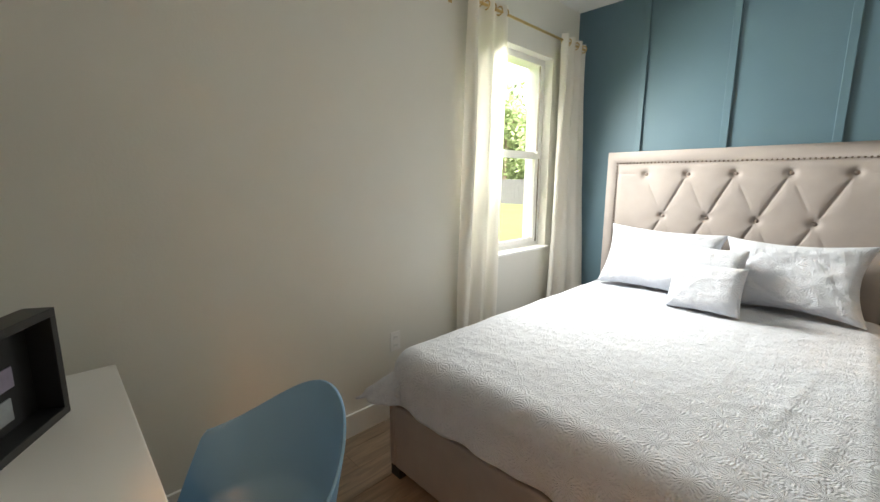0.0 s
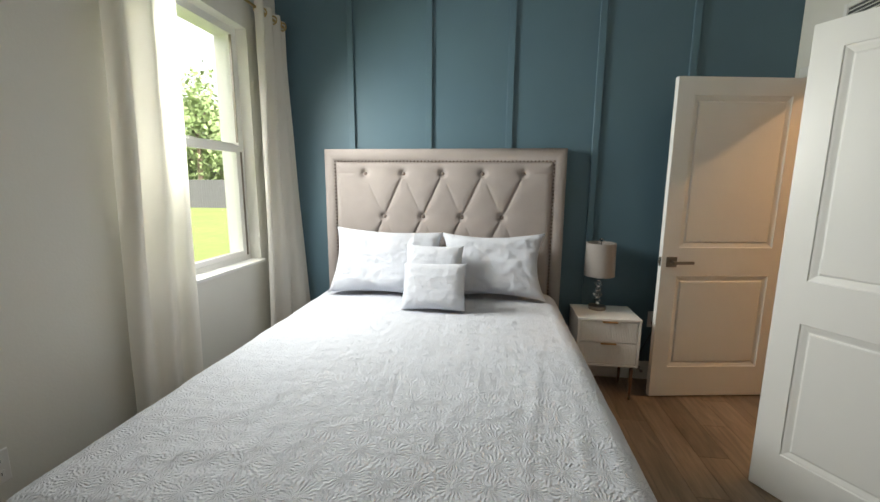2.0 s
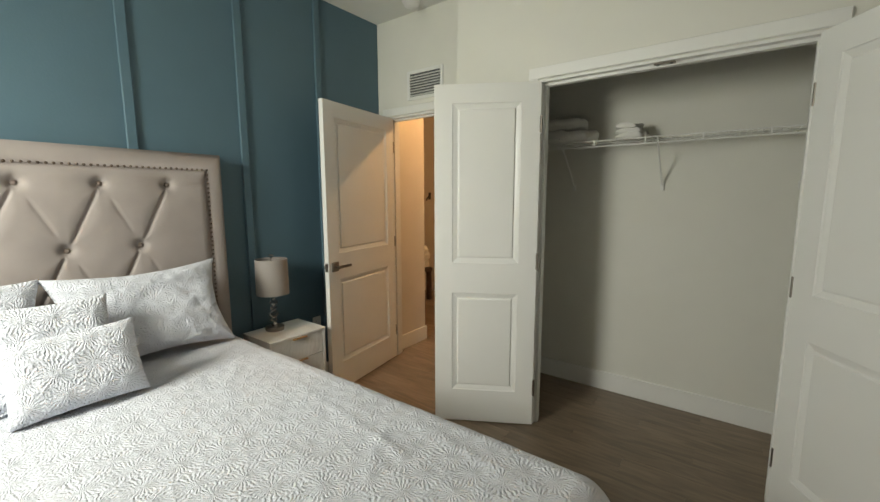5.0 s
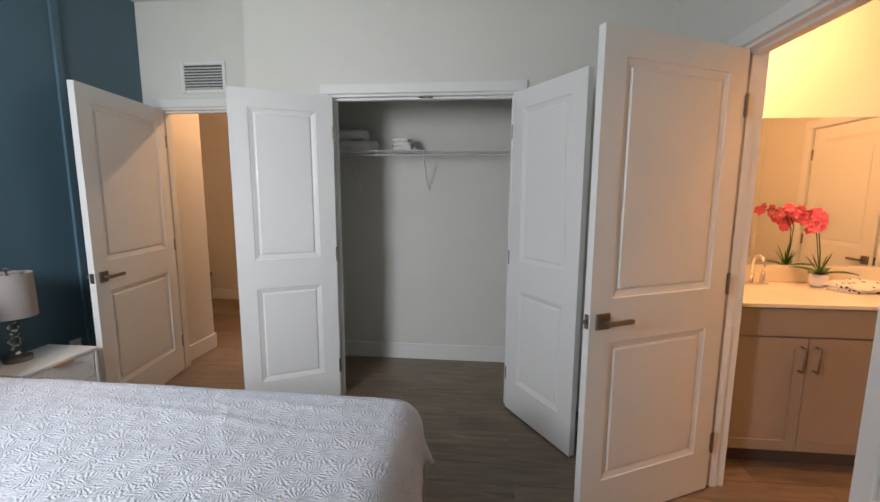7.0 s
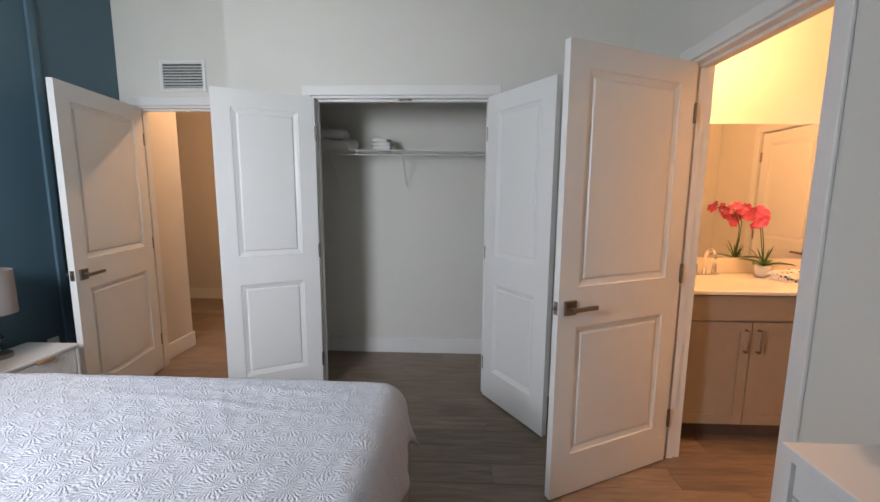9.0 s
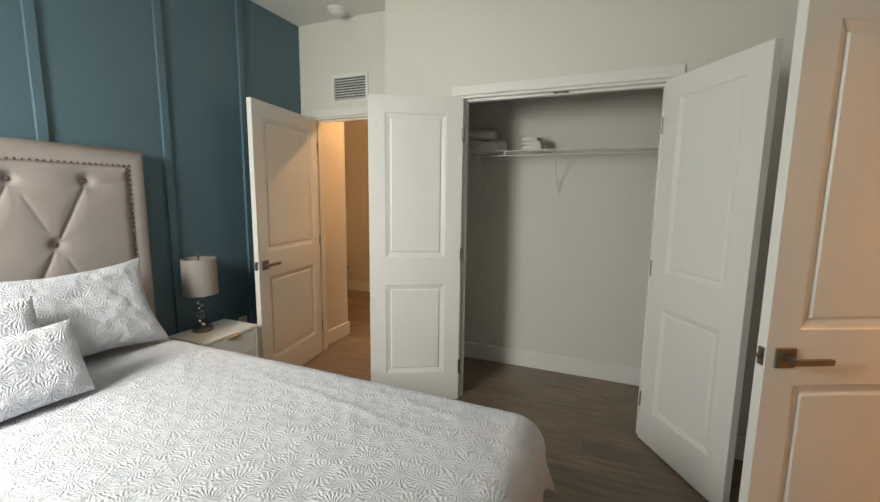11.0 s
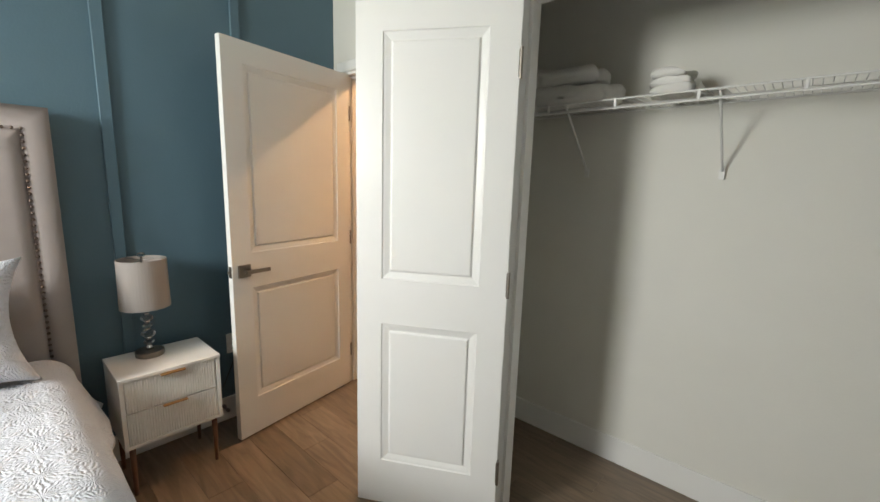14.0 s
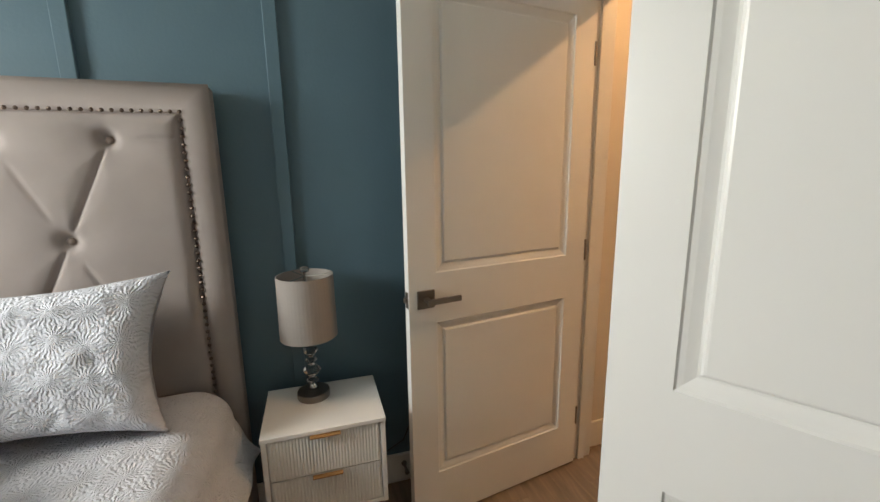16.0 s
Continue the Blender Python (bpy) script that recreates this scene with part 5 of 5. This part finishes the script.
def tree(m, height, spread_, seed, label):
    t = thing("tree", m, label, "tree", "trees behind the fence")
    rnd = random.Random(seed)
    bm = tube(bmesh.new(), [(0, 0, 0), (0.1, 0, height * 0.3), (0, 0.1, height * 0.6), (0.1, 0, height * 0.9)], [0.22, 0.17, 0.1, 0.03], 10)
    tips = []
    for k in range(9):
        z0 = height * rnd.uniform(0.3, 0.7)
        a = rnd.uniform(0, 6.28)
        l = spread_ * rnd.uniform(0.5, 1.0)
        p1 = Vector((l * 0.5 * math.cos(a), l * 0.5 * math.sin(a), z0 + l * 0.35))
        p2 = Vector((l * math.cos(a), l * math.sin(a), z0 + l * 0.6))
        tube(bm, [(0.05, 0.05, z0), p1, p2], [0.08, 0.05, 0.015], 6)
        tips += [p1, p2, (p1 + p2) / 2]
    tips += [Vector((0, 0, height * 0.9)), Vector((0.3, 0.2, height))]
    part("trunk", bm, M_BARK, t)
    bm = bmesh.new()
    for tip in tips:
        for k in range(80):
            c = tip + Vector((rnd.gauss(0, 1), rnd.gauss(0, 1), rnd.gauss(0, 0.7))) * spread_ * 0.20
            s = rnd.uniform(0.12, 0.26)
            d1 = Vector((rnd.uniform(-1, 1), rnd.uniform(-1, 1), rnd.uniform(-1, 1))).normalized()
            d2 = d1.orthogonal().normalized()
            vs = [bm.verts.new(c + d1 * s), bm.verts.new(c + d2 * s * 0.5), bm.verts.new(c - d1 * s), bm.verts.new(c - d2 * s * 0.5)]
            bm.faces.new(vs)
    part("crown", bm, M_LEAF, t, kind="stuff", fix=False)
    return t


for i, (x, y, hgt, spd) in enumerate(((-19.5, 28.5, 8.8, 3.0), (-15.5, 29, 5.6, 2.8), (-23, 29.5, 6.0, 3.0), (-27, 31, 5.8, 3.0), (-12, 31, 5.6, 3.0), (-31, 32, 6.4, 3.2), (-21, 33, 7.2, 3.4), (-17, 34, 7.0, 3.4))):
    tree(pose(x, y, -0.3), hgt, spd, i + 20, "leafy green tree behind the grey fence")


hd_ = thing("hedge", pose(-21, 29, -0.3), "dense light green shrubs growing behind the grey fence", "hedge")
rnd = random.Random(77)
bm = bmesh.new()
for k in range(7500):
    x = rnd.uniform(-13, 13)
    top = 3.6 + 1.1 * noise.noise(Vector((x * 0.35, 0, 4))) + 0.5 * noise.noise(Vector((x * 1.3, 0, 9)))
    c = Vector((x, rnd.uniform(-0.9, 0.9), rnd.uniform(0.7, 1.0) ** 0.5 * rnd.uniform(0.1, 1.0) * top + 0.3))
    s = rnd.uniform(0.10, 0.24)
    d1 = Vector((rnd.uniform(-1, 1), rnd.uniform(-1, 1), rnd.uniform(-1, 1))).normalized()
    d2 = d1.orthogonal().normalized()
    bm.faces.new([bm.verts.new(c + d1 * s), bm.verts.new(c + d2 * s * 0.5), bm.verts.new(c - d1 * s), bm.verts.new(c - d2 * s * 0.5)])
part("foliage", bm, M_LEAF, hd_, kind="stuff", fix=False)
bm = bmesh.new()
for k in range(14):
    tube(bm, [(-12 + k * 1.85, 0.1 * (k % 3), 0), (-11.9 + k * 1.85, 0, 1.6), (-12.1 + k * 1.85, 0.1, 3.0)], [0.05, 0.035, 0.012], 6)
part("stems", bm, M_BARK, hd_, kind="stuff")


# ---- floor planks, last ----
def plank_material():
    m = mat("wood_look_plank", (0.230, 0.169, 0.119), 0.36, noise_amt=0.10, noise_scale=3, bump=0.15, bump_scale=80)
    nt = m.node_tree
    N, L = nt.nodes, nt.links
    b = N["Principled BSDF"]
    src = b.inputs["Base Color"].links[0].from_socket
    info = N.new("ShaderNodeObjectInfo")
    co = N.new("ShaderNodeTexCoord")
    mp = N.new("ShaderNodeMapping")
    mp.inputs["Scale"].default_value = (14, 1.6, 1)
    addv = N.new("ShaderNodeVectorMath")
    addv.operation = "ADD"
    L.new(co.outputs["Object"], addv.inputs[0])
    comb = N.new("ShaderNodeCombineXYZ")
    mu = N.new("ShaderNodeMath")
    mu.operation = "MULTIPLY"
    mu.inputs[1].default_value = 37.0
    L.new(info.outputs["Random"], mu.inputs[0])
    L.new(mu.outputs[0], comb.inputs[0])
    L.new(mu.outputs[0], comb.inputs[1])
    L.new(comb.outputs[0], addv.inputs[1])
    L.new(addv.outputs[0], mp.inputs["Vector"])
    gr = N.new("ShaderNodeTexNoise")
    gr.inputs["Scale"].default_value, gr.inputs["Detail"].default_value, gr.inputs["Distortion"].default_value = 2.2, 8, 0.8
    L.new(mp.outputs[0], gr.inputs["Vector"])
    mr = N.new("ShaderNodeMapRange")
    mr.inputs["From Min"].default_value, mr.inputs["From Max"].default_value = 0.3, 0.7
    mr.inputs["To Min"].default_value, mr.inputs["To Max"].default_value = 0.72, 1.25
    L.new(gr.outputs[0], mr.inputs["Value"])
    mr2 = N.new("ShaderNodeMapRange")
    mr2.inputs["To Min"].default_value, mr2.inputs["To Max"].default_value = 0.82, 1.18
    L.new(info.outputs["Random"], mr2.inputs["Value"])
    pr = N.new("ShaderNodeMath")
    pr.operation = "MULTIPLY"
    L.new(mr.outputs[0], pr.inputs[0])
    L.new(mr2.outputs[0], pr.inputs[1])
    sc = N.new("ShaderNodeVectorMath")
    sc.operation = "SCALE"
    L.new(src, sc.inputs[0])
    L.new(pr.outputs[0], sc.inputs["Scale"])
    L.new(sc.outputs[0], b.inputs["Base Color"])
    return m


M_PLANK = plank_material()
floor_ob = bpy.data.objects["floor"]
PW, PL = 0.1525, 0.915
cache = {}
regions = ((0.0, 3.15, SOUTH, NORTH), (3.15, EAST_DOOR + W, 3.0, NORTH), (3.15, CLOSET_BACK, CY0, CY1), (EAST_DOOR + W, 5.66, 2.6, 6.4), (1.5, 2.72, -1.6, SOUTH))


def inside(x, y):
    if 0 < x < 3.15 and SOUTH < y < NORTH:
        return True
    if 3.15 <= x < 3.565 and 3.0 < y < NORTH:
        return True
    if 3.15 <= x < 3.935 and 0.7 < y < 2.9:
        return True
    if 3.565 <= x < 5.66 and 2.9 < y < 6.4:
        return True
    return 1.0 < x < 2.72 and -1.6 < y < SOUTH


count = 0
rest = []
for n in range(-18, 21):
    x1 = 3.0 - PW * n
    x0 = x1 - PW
    yy = 1.59 - 0.305 * n
    k0 = math.floor((-1.6 - yy) / PL)
    for k in range(k0, k0 + 11):
        y0, y1 = yy + PL * k, yy + PL * (k + 1)
        xa, xb, ya_, yb_ = max(x0, 0.0), min(x1, 5.66), max(y0, -1.6), min(y1, 6.4)
        if xb - xa < 0.02 or yb_ - ya_ < 0.05:
            continue
        if not any(inside(xa + (xb - xa) * fx, ya_ + (yb_ - ya_) * fy) for fx in (0.2, 0.8) for fy in (0.05, 0.5, 0.95)):
            continue
        g_ = 0.0010
        w_, l_ = xb - xa - 2 * g_, yb_ - ya_ - 2 * g_
        if count < 300:
            key = (round(w_, 3), round(l_, 3))
            cx, cy = (xa + xb) / 2, (ya_ + yb_) / 2
            if key not in cache:
                bm = boxes((-w_ / 2, -l_ / 2, -0.012, w_ / 2, l_ / 2, 0.0))
                cache[key] = part("plank", bm, M_PLANK, floor_ob, m=pose(cx, cy, 0))
            else:
                o = new("plank", cache[key].data)
                o.parent, o.matrix_basis = floor_ob, pose(cx, cy, 0)
            count += 1
        else:
            rest.append((xa + g_, ya_ + g_, -0.012, xb - g_, yb_ - g_, 0.0))
if rest:
    part("far_planks", boxes(*rest), M_PLANK, floor_ob, kind="stuff")
